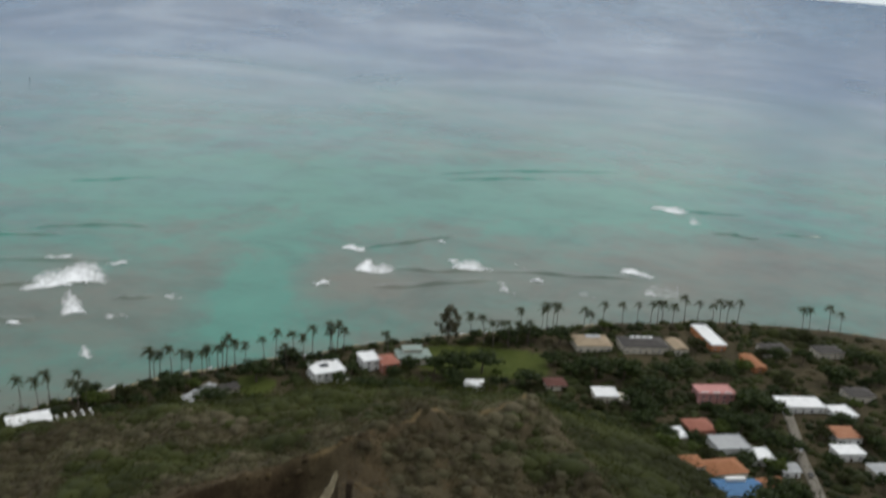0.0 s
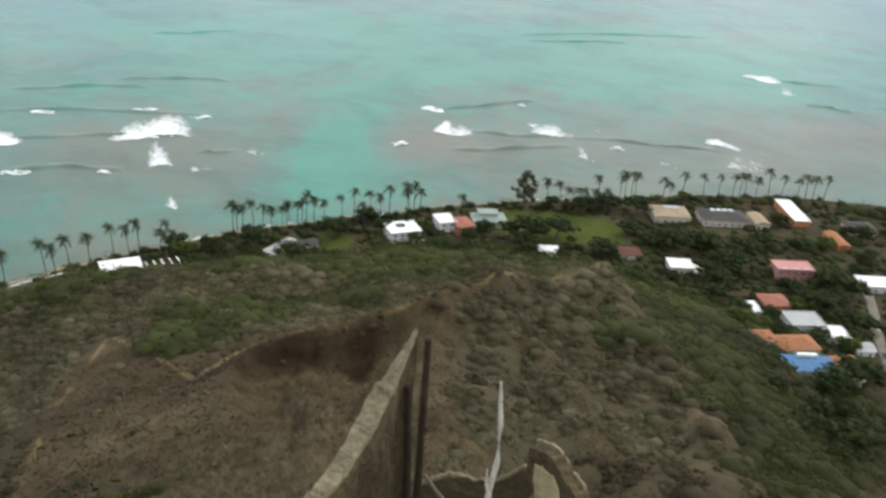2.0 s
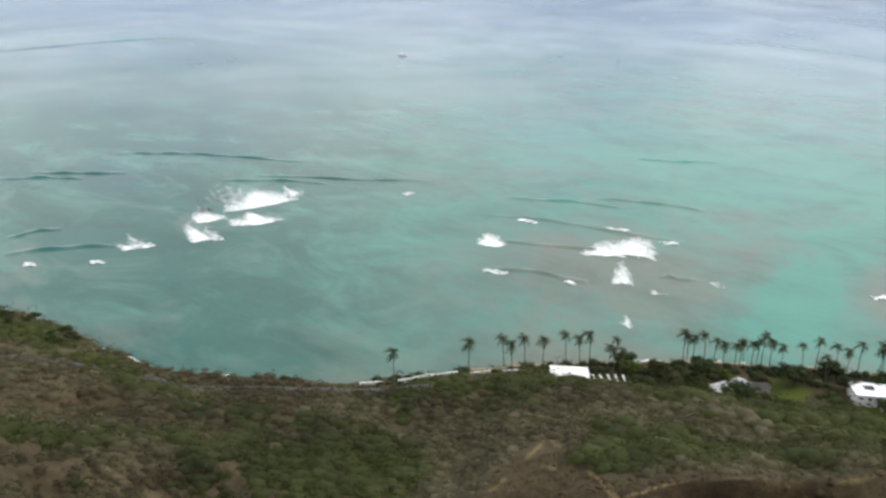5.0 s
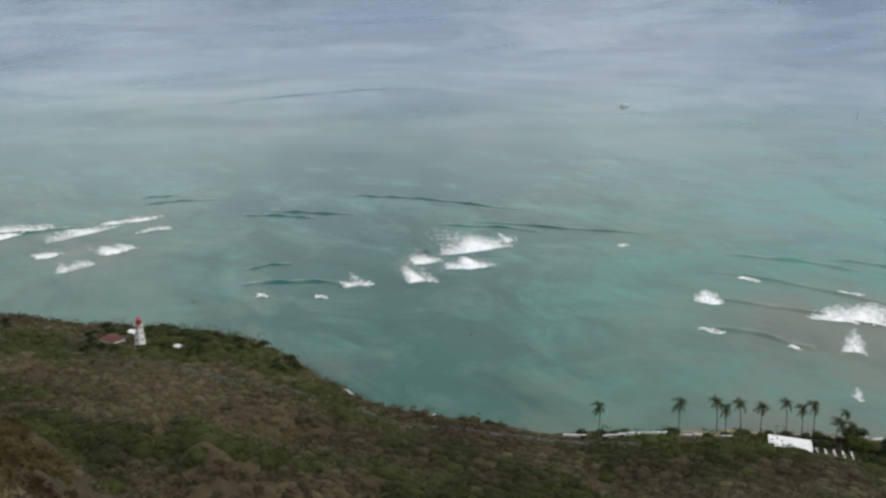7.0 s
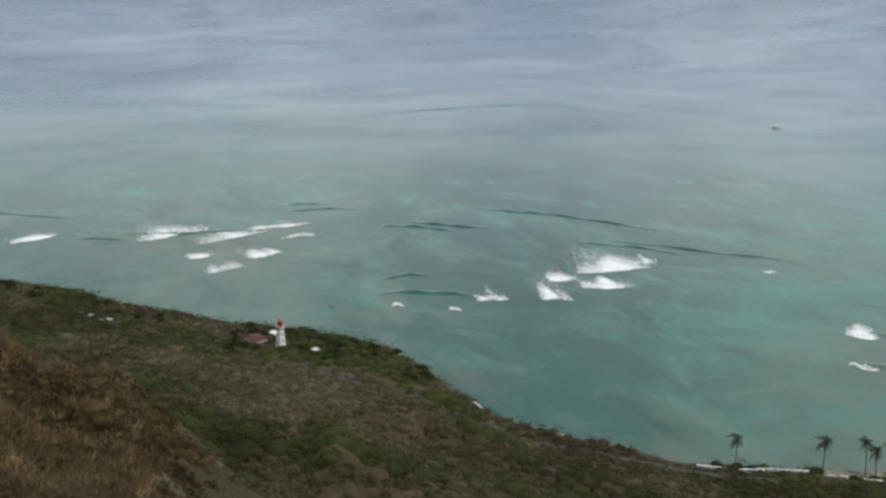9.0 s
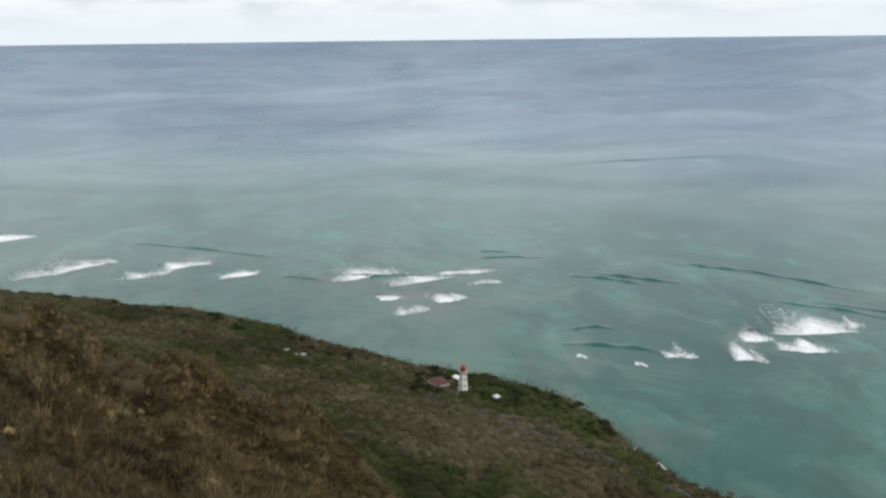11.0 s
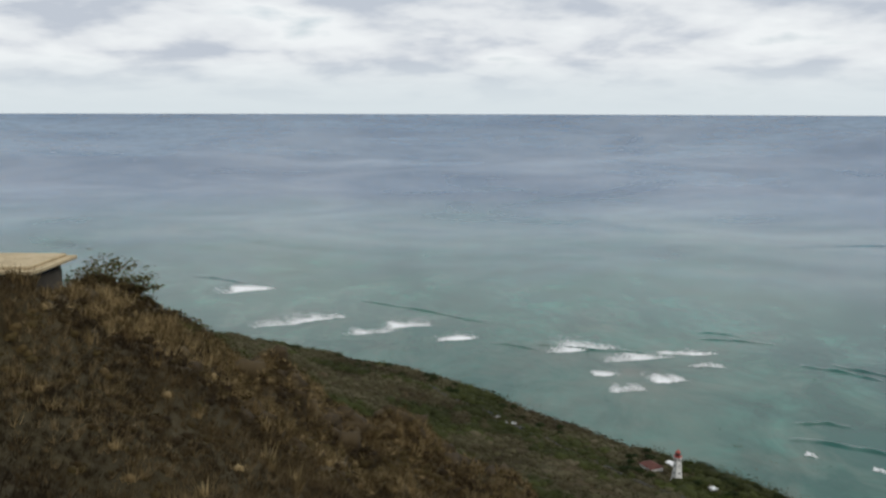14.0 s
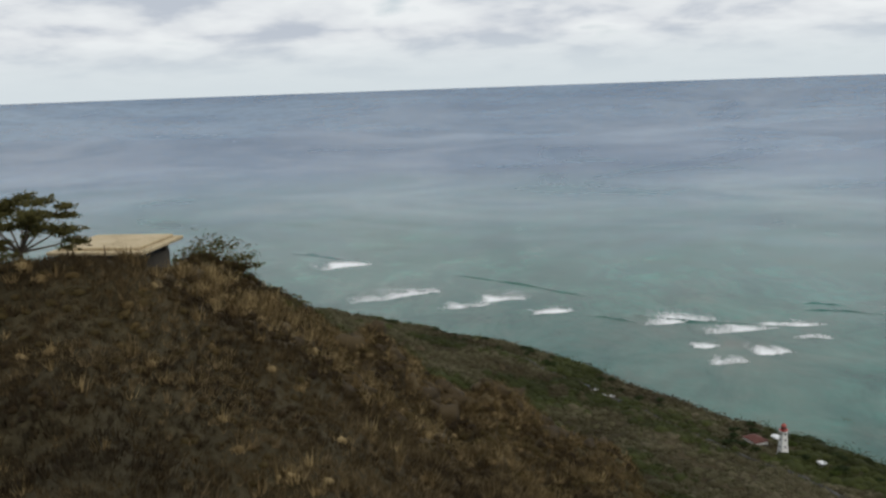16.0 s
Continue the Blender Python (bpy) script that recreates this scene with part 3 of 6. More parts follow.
def land_marks(x, y, z):
    r, az = np.hypot(x, y), np.degrees(np.arctan2(-x, y))
    bare = 0.35 + 0.95 * (fbm(x / 60, y / 60, 3) - 0.5) + 0.32 * np.exp(-((az - 52) / 9) ** 2 - ((r - 310) / 50) ** 2)
    front, there = ridge_front(x, y)
    bare = bare + there * np.where(front > 0, 0.45 * np.clip(1.15 - front / 190, 0, 1), -0.5 * np.clip((-front - 2) / 8, 0, 1))
    bare = bare + 0.12 * np.clip((az - 78) / 14, 0, 1) * np.clip((190 - r) / 80, 0, 1)
    bare = bare - 0.35 * np.clip((az - 92) / 6, 0, 1) * np.clip((75 - r) / 20, 0, 1)
    bare = bare - 0.5 * np.clip((-z + 24) / 16, 0, 1) + 0.4 * np.exp(-((az - 62) / 7) ** 2 - ((r - 370) / 40) ** 2)
    lawn = 1.1 * np.exp(-((x - 42) / 42) ** 4 - ((y - 503) / 24) ** 4) + 0.9 * np.exp(-((x + 88) / 16) ** 2 - ((y - 452) / 16) ** 2)
    lawn = lawn + 0.9 * np.exp(-((x + 452) / 9) ** 2 - ((y - 172) / 9) ** 2)
    off = shore(az) - r
    sand = np.clip((6.5 - off) / 4, 0, 1.2) * np.clip((38 - az) / 8, 0.25, 1)
    near = np.minimum.reduce([spur_distance(x, y, p[0]) for p in SPURS[2:]])
    line = np.minimum.reduce([spur_distance(x, y, p[0]) for p in SPURS[2:] if p[1] in (11, 1.6)])
    crest = np.exp(-(line / (0.6 + 2.2 * fbm(x / 9 + 2, y / 9, 2))) ** 2) * np.clip(3.2 * fbm(x / 11, y / 11 + 3, 3) - 1.0, 0, 0.78)
    bare = bare + 0.4 * np.exp(-(near / 9) ** 2) * np.clip((285 - r) / 60, -0.6, 1)
    return bare, lawn, sand, crest


build_land()

# ---- roads ----
STREETS = (((-225, 322), (-262, 296), (-300, 252), (-323, 229), (-373, 206), (-418, 180), (-472, 139), (-516, 119), (-560, 98), (-620, 58), (-690, 5)),
           ((214, 470), (204, 424), (195, 391), (189, 359), (184, 335), (176, 300)))


def path_points(pts, step=4.0):
    out = []
    for (x0, y0), (x1, y1) in zip(pts, pts[1:]):
        n = max(1, int(math.hypot(x1 - x0, y1 - y0) / step))
        out += [(x0 + (x1 - x0) * k / n, y0 + (y1 - y0) * k / n) for k in range(n)]
    out = np.array(out + [pts[-1]])
    for _ in range(4):
        out[1:-1] = (out[:-2] + 2 * out[1:-1] + out[2:]) / 4
    return out


ROAD_PTS = [path_points(p) for p in STREETS]


def road_distance(x, y):
    return min(float(np.min(np.hypot(p[:, 0] - x, p[:, 1] - y))) for p in ROAD_PTS)


def build_road(p, width, mat, label):
    d = np.gradient(p, axis=0)
    d /= np.linalg.norm(d, axis=1, keepdims=True)
    n = np.stack([-d[:, 1], d[:, 0]], -1)
    offs = np.linspace(-width / 2, width / 2, 5)
    X = p[:, 0, None] + n[:, 0, None] * offs
    Y = p[:, 1, None] + n[:, 1, None] * offs
    Z = ground(X, Y).max(axis=1, keepdims=True) + 0.25 + 0 * X
    V = np.stack([X, Y, Z], -1).reshape(-1, 3)
    V2 = V.copy()
    V2[:, 2] -= 1.5
    k, m = 5, len(p)
    F = [(i * k + j, i * k + j + 1, (i + 1) * k + j + 1, (i + 1) * k + j) for i in range(m - 1) for j in range(4)]
    q = m * k
    F += [(i * k, (i + 1) * k, (i + 1) * k + q, i * k + q) for i in range(m - 1)] + [((i + 1) * k + 4, i * k + 4, i * k + 4 + q, (i + 1) * k + 4 + q) for i in range(m - 1)]
    return tagged(new("road", big_mesh("road", np.vstack([V, V2]), F, M[mat])), label, "road", kind="structure")


build_road(ROAD_PTS[0], 5.0, "asphalt", "narrow grey asphalt road cut along the slope")
build_road(ROAD_PTS[1], 5.4, "paleroad", "pale worn side street between the gardens")

# ---- houses ----
TAKEN = []


def house(x, y, rot, w, d, h, roof, wall, top, label, rise=1.8, up=0.0, eaves=0.6):
    z = gz(x, y) + up
    TAKEN.append((x, y, max(w, d) * 0.56))
    e = thing("house", x, y, z, rot, label=label, category="house", group="shore houses")
    part("wall", boxed(-w / 2, -d / 2, -4 - up, w / 2, d / 2, h), M[wall], e)
    bm, a, b = bmesh.new(), w / 2 + eaves, d / 2 + eaves
    if roof == "flat":
        box(bm, -a, -b, h, a, b, h + 0.25)
        for x0, y0, x1, y1 in ((-a, -b, a, -b + 0.3), (-a, b - 0.3, a, b), (-a, -b + 0.3, -a + 0.3, b - 0.3), (a - 0.3, -b + 0.3, a, b - 0.3)):
            box(bm, x0, y0, h + 0.25, x1, y1, h + 0.6)
    else:
        if w >= d:
            ins = b if roof == "hip" else 0.0
            ridge = ((-a + ins, 0, h + rise), (a - ins, 0, h + rise))
        else:
            ins = a if roof == "hip" else 0.0
            ridge = ((0, -b + ins, h + rise), (0, b - ins, h + rise))
        c = [bm.verts.new((sx * a, sy * b, h)) for sx, sy in ((-1, -1), (1, -1), (1, 1), (-1, 1))]
        u = [bm.verts.new((sx * a, sy * b, h + 0.18)) for sx, sy in ((-1, -1), (1, -1), (1, 1), (-1, 1))]
        r0, r1 = bm.verts.new(ridge[0]), bm.verts.new(ridge[1])
        bm.faces.new(c[::-1])
        for k in range(4):
            bm.faces.new((c[k], c[(k + 1) % 4], u[(k + 1) % 4], u[k]))
        if w >= d:
            faces = ((u[0], u[1], r1, r0), (u[1], u[2], r1), (u[2], u[3], r0, r1), (u[3], u[0], r0))
        else:
            faces = ((u[0], u[1], r0), (u[1], u[2], r1, r0), (u[2], u[3], r1), (u[3], u[0], r0, r1))
        for f in faces:
            bm.faces.new(f)
    part("roof", bm, M[top], e)
    storeys = max(1, int(h // 2.9))
    for s in range(storeys):
        for side, span in ((0, w), (1, d), (3, d)):
            n = max(1, int(span / 4.2))
            for k in range(n):
                if s == 0 and side == 0 and k == n // 2:
                    continue
                c = -span / 2 + span * (k + 0.5) / n
                m = pose(0, 0, 0, 0, 0, side * 90) @ pose(c, -(d if side in (0, 2) else w) / 2, s * 2.9 + 0.9)
                fr = part("window", box(bmesh.new(), -0.85, -0.06, 0, 0.85, 0.02, 1.35, m), M["white"], e)
                part("pane", box(bmesh.new(), -0.75, -0.08, 0.1, 0.75, -0.064, 1.25, m), M["glass"], fr)
    part("door", boxed(-0.5 + w / (2 * max(1, int(w / 4.2))) * (1 - int(w / 4.2) % 2), -d / 2 - 0.05, 0, 0.5 + w / (2 * max(1, int(w / 4.2))) * (1 - int(w / 4.2) % 2), -d / 2 + 0.02, 2.05), M["darkwood"], e)
    return e, z


def roof_box(name, e, x0, y0, z0, x1, y1, z1, mat, label=""):
    return part(name, boxed(x0, y0, z0, x1, y1, z1), M[mat], e, label)


e, z = house(-183, 388, 32, 19, 12, 4.2, "gable", "white", "whiteroof", "long white beach house with a plain white roof", 1.0)
e, z = house(-112, 430, 62, 22, 7.5, 3.6, "gable", "cream", "greyroof", "long low beach house under a pale grey roof", 1.0)
house(-100, 441, 40, 11, 8, 3.2, "gable", "cream", "darkroof", "small dark roofed cottage beside a lawn", 1.6)
e, z = house(-50, 468, 28, 18, 14, 6.0, "flat", "white", "whiteroof", "two storey white house with a flat white roof")
roof_box("skylight", e, -3, 0, 6.26, 2, 4, 6.7, "glass", "dark skylight on the roof")
part("terrace", boxed(3, -13, -3, 9, -7.1, 3.0), M["white"], e)
e, z = house(-27, 486, 26, 10, 12, 6.2, "flat", "white", "whiteroof", "white two storey block joined to a terracotta wing")
e, z = house(-16, 484, 26, 10, 13, 6.0, "hip", "terracotta", "redroof", "terracotta stucco house wing with a tiled roof", 1.4)
e, z = house(-1, 498, 14, 20, 13, 4.4, "hip", "cream", "greenroof", "wide beach house with a two tier pale green roof", 1.8)
roof_box("upper_storey", e, -6, -1, 5.0, 5, 5, 7.6, "cream")
roof_box("upper_roof", e, -6.8, -1.8, 7.6, 5.8, 5.8, 7.9, "greenroof")
house(35, 466, 8, 11, 8, 3.2, "hip", "white", "whiteroof", "small white pavilion with a white hipped roof", 2.0)
e, z = house(109, 462, 6, 13, 11, 3.8, "flat", "cream", "whiteroof", "stepped cream house with flat white roofs")
roof_box("lower_wing", e, 6.7, -7, -3, 13, 3, 2.6, "cream")
e, z = house(113, 537, 8, 23, 17, 4.6, "hip", "cream", "tanroof", "large beach house with a tan hipped roof", 2.4)
roof_box("solar_panels", e, -4, -1, 7.05, 6, 4, 7.15, "greyroof", "flat grey solar panels")
e, z = house(147, 540, 8, 30, 17, 4.4, "hip", "cream", "darkroof", "broad dark brown roofed house by the shore", 2.6)
for k in range(4):
    roof_box("roof_unit", e, -8 + 4 * k, 0.5, 6.6, -5.4 + 4 * k, 2.6, 7.8, "whiteroof", "white box on the roof ridge")
house(170, 541, 10, 9, 16, 4.0, "gable", "cream", "tanroof", "narrow house under a faded tan roof", 1.5)
e, z = house(196, 560, 98, 34, 10, 4.6, "flat", "orangewall", "whiteroof", "long orange walled house with a flat white roof")
house(213, 520, 100, 20, 8, 3.6, "gable", "orangewall", "brownroof", "low orange house with brown tiles", 1.3)
e, z = house(172, 467, 8, 21, 11, 6.4, "flat", "pink", "pink", "two storey pink stucco house with white trim")
for k in range(3):
    roof_box("parapet", e, -10 + 7 * k, -5.8, 6.95, -6 + 7 * k, -5.3, 7.6, "white", "white painted parapet")
e, z = house(219, 460, 6, 25, 12, 3.8, "flat", "white", "whiteroof", "long low white house with a flat roof")
house(240, 452, 10, 12, 12, 3.4, "flat", "white", "whiteroof", "square white house with a flat roof")
house(152, 425, 12, 14, 12, 4.6, "hip", "terracotta", "redroof", "red tiled house with terracotta walls", 2.2)
house(134, 405, 14, 9, 10, 4.4, "flat", "cream", "whiteroof", "small cream house with a flat white roof")
e, z = house(158, 396, 10, 17, 13, 5.4, "flat", "white", "greyroof", "pale grey modern house with stepped flat roofs")
house(171, 388, 10, 11, 10, 4.0, "flat", "white", "whiteroof", "low white wing of a stepped modern house")
house(181, 378, 10, 9, 9, 3.0, "gable", "white", "greyroof", "small white annex with a grey curved roof", 1.8)
house(143, 360, 14, 19, 12, 4.2, "hip", "cream", "brownroof", "house with a broad brown tiled hip roof", 2.6)
house(164, 358, 14, 16, 7, 3.2, "gable", "cream", "brownroof", "low wing with brown tiles", 1.4)
house(128, 358, 14, 9, 9, 3.2, "hip", "cream", "brownroof", "small outbuilding with brown tiles", 1.6)
e, z = house(142, 337, 8, 19, 12, 5.6, "gable", "white", "blueroof", "white two storey house with a bright blue roof", 2.2)
roof_box("roof_deck", e, -5, 1.5, 7.6, 4, 3.4, 9.0, "white", "white roof deck with railing")
e, z = house(160, 341, 8, 14, 7, 4.4, "flat", "white", "whiteroof", "white wing with a flat roof beside the blue roof")
house(229, 424, 8, 14, 12, 4.2, "hip", "white", "orangeroof", "white house with an orange tiled hip roof", 2.2)
house(222, 404, 8, 14, 9, 4.0, "flat", "white", "whiteroof", "bright white house with a flat roof")
house(203, 341, 8, 13, 10, 4.4, "hip", "white", "redroof", "white house with a red tiled roof by the street", 2.0)
house(232, 385, 10, 13, 11, 4.2, "hip", "cream", "greyroof", "cream house with a grey roof", 1.8)
house(262, 480, 8, 16, 12, 3.8, "hip", "cream", "darkroof", "dark roofed house among trees", 2.2)
house(235, 545, 10, 18, 13, 4.0, "hip", "cream", "darkroof", "dark roofed shore house among palms", 2.4)
house(272, 548, 10, 18, 12, 4.0, "hip", "cream", "darkroof", "brown roofed shore house behind trees", 2.4)
house(82, 474, 10, 12, 10, 3.0, "hip", "cream", "maroonroof", "low brown roofed house among trees", 1.6)
e, z = house(-476, 170, 20, 11, 8, 3.4, "hip", "white", "maroonroof", "keeper's white bungalow with a red hipped roof", 2.0)
house(-486, 186, 20, 4.6, 3.4, 2.6, "gable", "white", "whiteroof", "small white shed beside the tower", 1.0)
house(-451, 197, 20, 2.8, 2.4, 2.3, "flat", "white", "whiteroof", "small white hut among trees")


def pergola(x, y, rot):
    e = thing("pergola", x, y, gz(x, y), rot, label="open white beam pergola on dark posts", category="pergola")
    for k in range(5):
        part("beam", boxed(-8 + 4 * k - 0.35, -3.5, 2.6, -8 + 4 * k + 0.35, 3.5, 3.0), M["white"], e)
    for sx in (-1, 1):
        for sy in (-1, 1):
            part("post", boxed(sx * 7.7 - 0.15, sy * 3.2 - 0.15, -1, sx * 7.7 + 0.15, sy * 3.2 + 0.15, 2.6), M["darkwood"], e)
    part("deck", boxed(-8.4, -3.8, -2, 8.4, 3.8, 0.3), M["darkroof"], e, "dark deck")
    TAKEN.append((x, y, 8))


pergola(-165, 398, 36)


def sea_wall(x0, y0, x1, y1, h):
    d, c = math.hypot(x1 - x0, y1 - y0), ((x0 + x1) / 2, (y0 + y1) / 2)
    z = gz(*c)
    e = thing("garden_wall", *c, z, math.degrees(math.atan2(y1 - y0, x1 - x0)), label="low whitewashed wall along the shore path", category="wall")
    part("wall", boxed(-d / 2, -0.4, -2, d / 2, 0.4, h), M["white"], e)
    part("coping", boxed(-d / 2 - 0.1, -0.5, h, d / 2 + 0.1, 0.5, h + 0.15), M["whiteroof"], e)
    TAKEN.append((*c, d * 0.5))


for k, (a, b) in enumerate((((-264, 313), (-256, 321)), ((-250, 327), (-243, 337)), ((-240, 342), (-231, 354)), ((-226, 359), (-219, 367)), ((-214, 371), (-208, 377)), ((-246, 334), (-240, 343)))):
    sea_wall(*a, *b, 1.6 + 0.5 * (k % 3))

# ---- light tower ----
def ring(bm, z, r, sides=8, turn=math.pi / 8):
    return [bm.verts.new((r * math.cos(turn + k * 2 * math.pi / sides), r * math.sin(turn + k * 2 * math.pi / sides), z)) for k in range(sides)]


def lathe(levels, sides=8, turn=math.pi / 8):
    bm = bmesh.new()
    rings = [ring(bm, z, r, sides, turn) for z, r in levels]
    for a, b in zip(rings, rings[1:]):
        for k in range(sides):
            bm.faces.new((a[k], a[(k + 1) % sides], b[(k + 1) % sides], b[k]))
    bm.faces.new(rings[0][::-1]), bm.faces.new(rings[-1])
    return bm


def lighthouse(x, y):
    z = gz(x, y)
    TAKEN.append((x, y, 7))
    e = thing("lighthouse", x, y, z, 15, label="white tapered concrete lighthouse with a red lantern", category="lighthouse")
    part("plinth", lathe(((-3, 3.6), (0.6, 3.6))), M["white"], e)
    part("tower", lathe(((0.6, 3.1), (3, 2.85), (13.2, 1.95), (13.5, 2.1), (13.8, 2.1)), 4, math.pi / 4), M["white"], e)
    part("gallery", lathe(((13.8, 2.5), (14.05, 2.6), (14.2, 2.6))), M["white"], e)
    for k in range(8):
        a = math.pi / 8 + k * math.pi / 4
        part("rail_post", tube(bmesh.new(), ((2.45 * math.cos(a), 2.45 * math.sin(a), 14.2), (2.45 * math.cos(a), 2.45 * math.sin(a), 15.1)), (0.05, 0.05), 5), M["lampred"], e)
    part("rail", lathe(((15.06, 2.5), (15.14, 2.5))), M["lampred"], e)
    part("lantern_base", lathe(((14.2, 1.55), (15.3, 1.55))), M["lampred"], e)
    lan = part("lantern", lathe(((15.3, 1.4), (17.0, 1.4))), M["lampred"], e, "glazed lantern room in red frames")
    for k in range(8):
        a = k * math.pi / 4
        part("pane", box(bmesh.new(), 1.30, -0.42, 15.5, 1.34, 0.42, 16.8, Matrix.Rotation(a, 4, "Z")), M["glass"], lan)
    part("dome", lathe(((17.0, 1.65), (17.5, 1.4), (18.1, 0.8), (18.5, 0.25), (19.1, 0.18))), M["lampred"], e)
    for s, (h, o) in enumerate(((5.0, 2.0), (9.0, 1.76), (12.2, 1.5))):
        for side in (0, 90, 180, 270):
            part("window", box(bmesh.new(), -0.35, -o - 0.16, h, 0.35, -o + 0.1, h + 1.1, pose(0, 0, 0, 0, 0, side)), M["glass"], e)
    part("door", boxed(-0.6, -2.28, 0.6, 0.6, -2.05, 2.9), M["darkwood"], e)
    return e


lighthouse(-464, 181)

# ---- plants: leaves in numbers ----
def ico(sub=1):
    bm = bmesh.new()
    bmesh.ops.create_icosphere(bm, subdivisions=sub, radius=1.0)
    V = np.array([v.co[:] for v in bm.verts])
    F = np.array([[v.index for v in f.verts] for f in bm.faces])
    bm.free()
    return V, F


ICO_V, ICO_F = ico(1)
ICO2_V, ICO2_F = ico(2)


def leaves(gen, n, centre, radii, size, up=0.3, shell=0.75):
    """n loose triangles over a ball: vertices and faces."""
    d = gen.normal(size=(n, 3))
    d[:, 2] = np.abs(d[:, 2]) * 0.9 - up * 0.4
    d /= np.linalg.norm(d, axis=1, keepdims=True)
    c = np.asarray(centre) + d * np.asarray(radii) * gen.uniform(shell, 1.12, (n, 1))
    t = gen.normal(size=(n, 3, 3)) * np.asarray(size)
    t[:, :, 2] *= 0.7
    return (c[:, None, :] + t).reshape(-1, 3), np.arange(3 * n).reshape(n, 3)


def clumps(gen, blobs, mat, per=60, size=0.35, name="crown"):
    """A crown out of several ragged clumps of loose leaves round a dark core."""
    V, F, N, off = [], [], [], 0
    for x, y, z, rx, ry, rz in blobs:
        k = ICO_V * gen.uniform(0.6, 0.95, (len(ICO_V), 1))
        V.append(k * (rx, ry, rz) * 0.8 + (x, y, z)), F.append(ICO_F + off), N.append(ICO_V)
        off += len(ICO_V)
        v, f = leaves(gen, per, (x, y, z), (rx, ry, rz), size)
        d = v.reshape(-1, 3, 3).mean(axis=1) - (x, y, z)
        d = d / np.linalg.norm(d, axis=1, keepdims=True) + (0, 0, 0.35) + 0.25 * gen.normal(size=d.shape)
        d = np.repeat(d / np.linalg.norm(d, axis=1, keepdims=True), 3, axis=0)
        V.append(v), F.append(soft_normals(v, f.copy(), d) + off), N.append(d)
        off += len(v)
    me = big_mesh(name, np.vstack(V), np.vstack(F), mat, True)
    me.normals_split_custom_set_from_vertices(np.vstack(N).astype(np.float32))
    return me


def soft_normals(V, F, N):
    """Shading normals N at the vertices of loose leaves; each leaf is turned to face along them."""
    n = np.cross(V[F[:, 1]] - V[F[:, 0]], V[F[:, 2]] - V[F[:, 0]])
    back = np.einsum("ij,ij->i", n, N[F[:, 0]]) < 0
    F[back] = F[back][:, ::-1]
    return F


def scatter_bushes(name, pts, radii, mat, tones, label, category, leafn=56, flat=0.66, core=1):
    """Many bushes in one mesh: pts (n, 3). Each is a ragged dome of loose leaves."""
    gen = np.random.default_rng(len(pts))
    n = len(pts)
    lobes = gen.normal(0, 0.45, (n, 4, 3)) * (1, 1, 0.4)
    lobes[:, 0] *= 0.2
    which = gen.integers(0, 4, (n, leafn))
    c0 = np.take_along_axis(lobes, which[:, :, None].repeat(3, 2), 1)
    d = gen.normal(size=(n, leafn, 3))
    d[:, :, 2] = np.abs(d[:, :, 2]) * 1.1 - 0.25
    d /= np.linalg.norm(d, axis=2, keepdims=True)
    c = (c0 + d * gen.uniform(0.35, 0.72, (n, leafn, 1))) * np.array([1, 1, flat])
    c[:, :, 2] = np.maximum(c[:, :, 2], 0) + 0.08
    c = c * radii[:, None, None] + pts[:, None, :]
    N = (c - pts[:, None, :]) / radii[:, None, None] * 1.1 + d * 0.35 + (0, 0, 0.25) + 0.12 * gen.normal(size=d.shape)
    N = N / np.linalg.norm(N, axis=2, keepdims=True)
    o = gen.normal(size=(n, leafn, 3, 3)) * (np.minimum(radii * 0.17, 0.50)[:, None, None, None])
    o = o - 0.8 * np.sum(o * N[:, :, None, :], axis=3, keepdims=True) * N[:, :, None, :]
    t = c[:, :, None, :] + o
    N = np.repeat(N.reshape(-1, 3), 3, axis=0)
    V = t.reshape(-1, 3)
    F = soft_normals(V, np.arange(len(V)).reshape(-1, 3), N)
    k = len(ICO2_V) if core == 2 else len(ICO_V)
    cv, cf = (ICO2_V, ICO2_F) if core == 2 else (ICO_V, ICO_F)
    V1 = cv[None] * gen.uniform(0.72, 1.0, (n, k, 1)) * np.array([1, 1, flat]) * gen.uniform(0.65, 1.0, (n, 1, 3))
    V1 = V1 * radii[:, None, None] * 0.72 + pts[:, None, :]
    V1[:, :, 2] += radii[:, None] * flat * 0.18
    F1 = (cf[None] + np.arange(n)[:, None, None] * k).reshape(-1, 3) + len(V)
    N1 = np.broadcast_to(cv[None] * (1, 1, 0.9) + (0, 0, 0.15), V1.shape).reshape(-1, 3)
    N1 = N1 / np.linalg.norm(N1, axis=1, keepdims=True)
    me = big_mesh(name, np.vstack([V, V1.reshape(-1, 3)]), np.vstack([F, F1]), mat, True)
    me.normals_split_custom_set_from_vertices(np.vstack([N, N1]).astype(np.float32))
    values(me, "tone", np.concatenate([np.repeat(tones, leafn * 3), np.repeat(tones, k)]))
    return tagged(new(name, me), label, category, kind="stuff")


def free(x, y, pad):
    return all(math.hypot(x - a, y - b) > r + pad for a, b, r in TAKEN) and road_distance(x, y) > 4.5 + pad


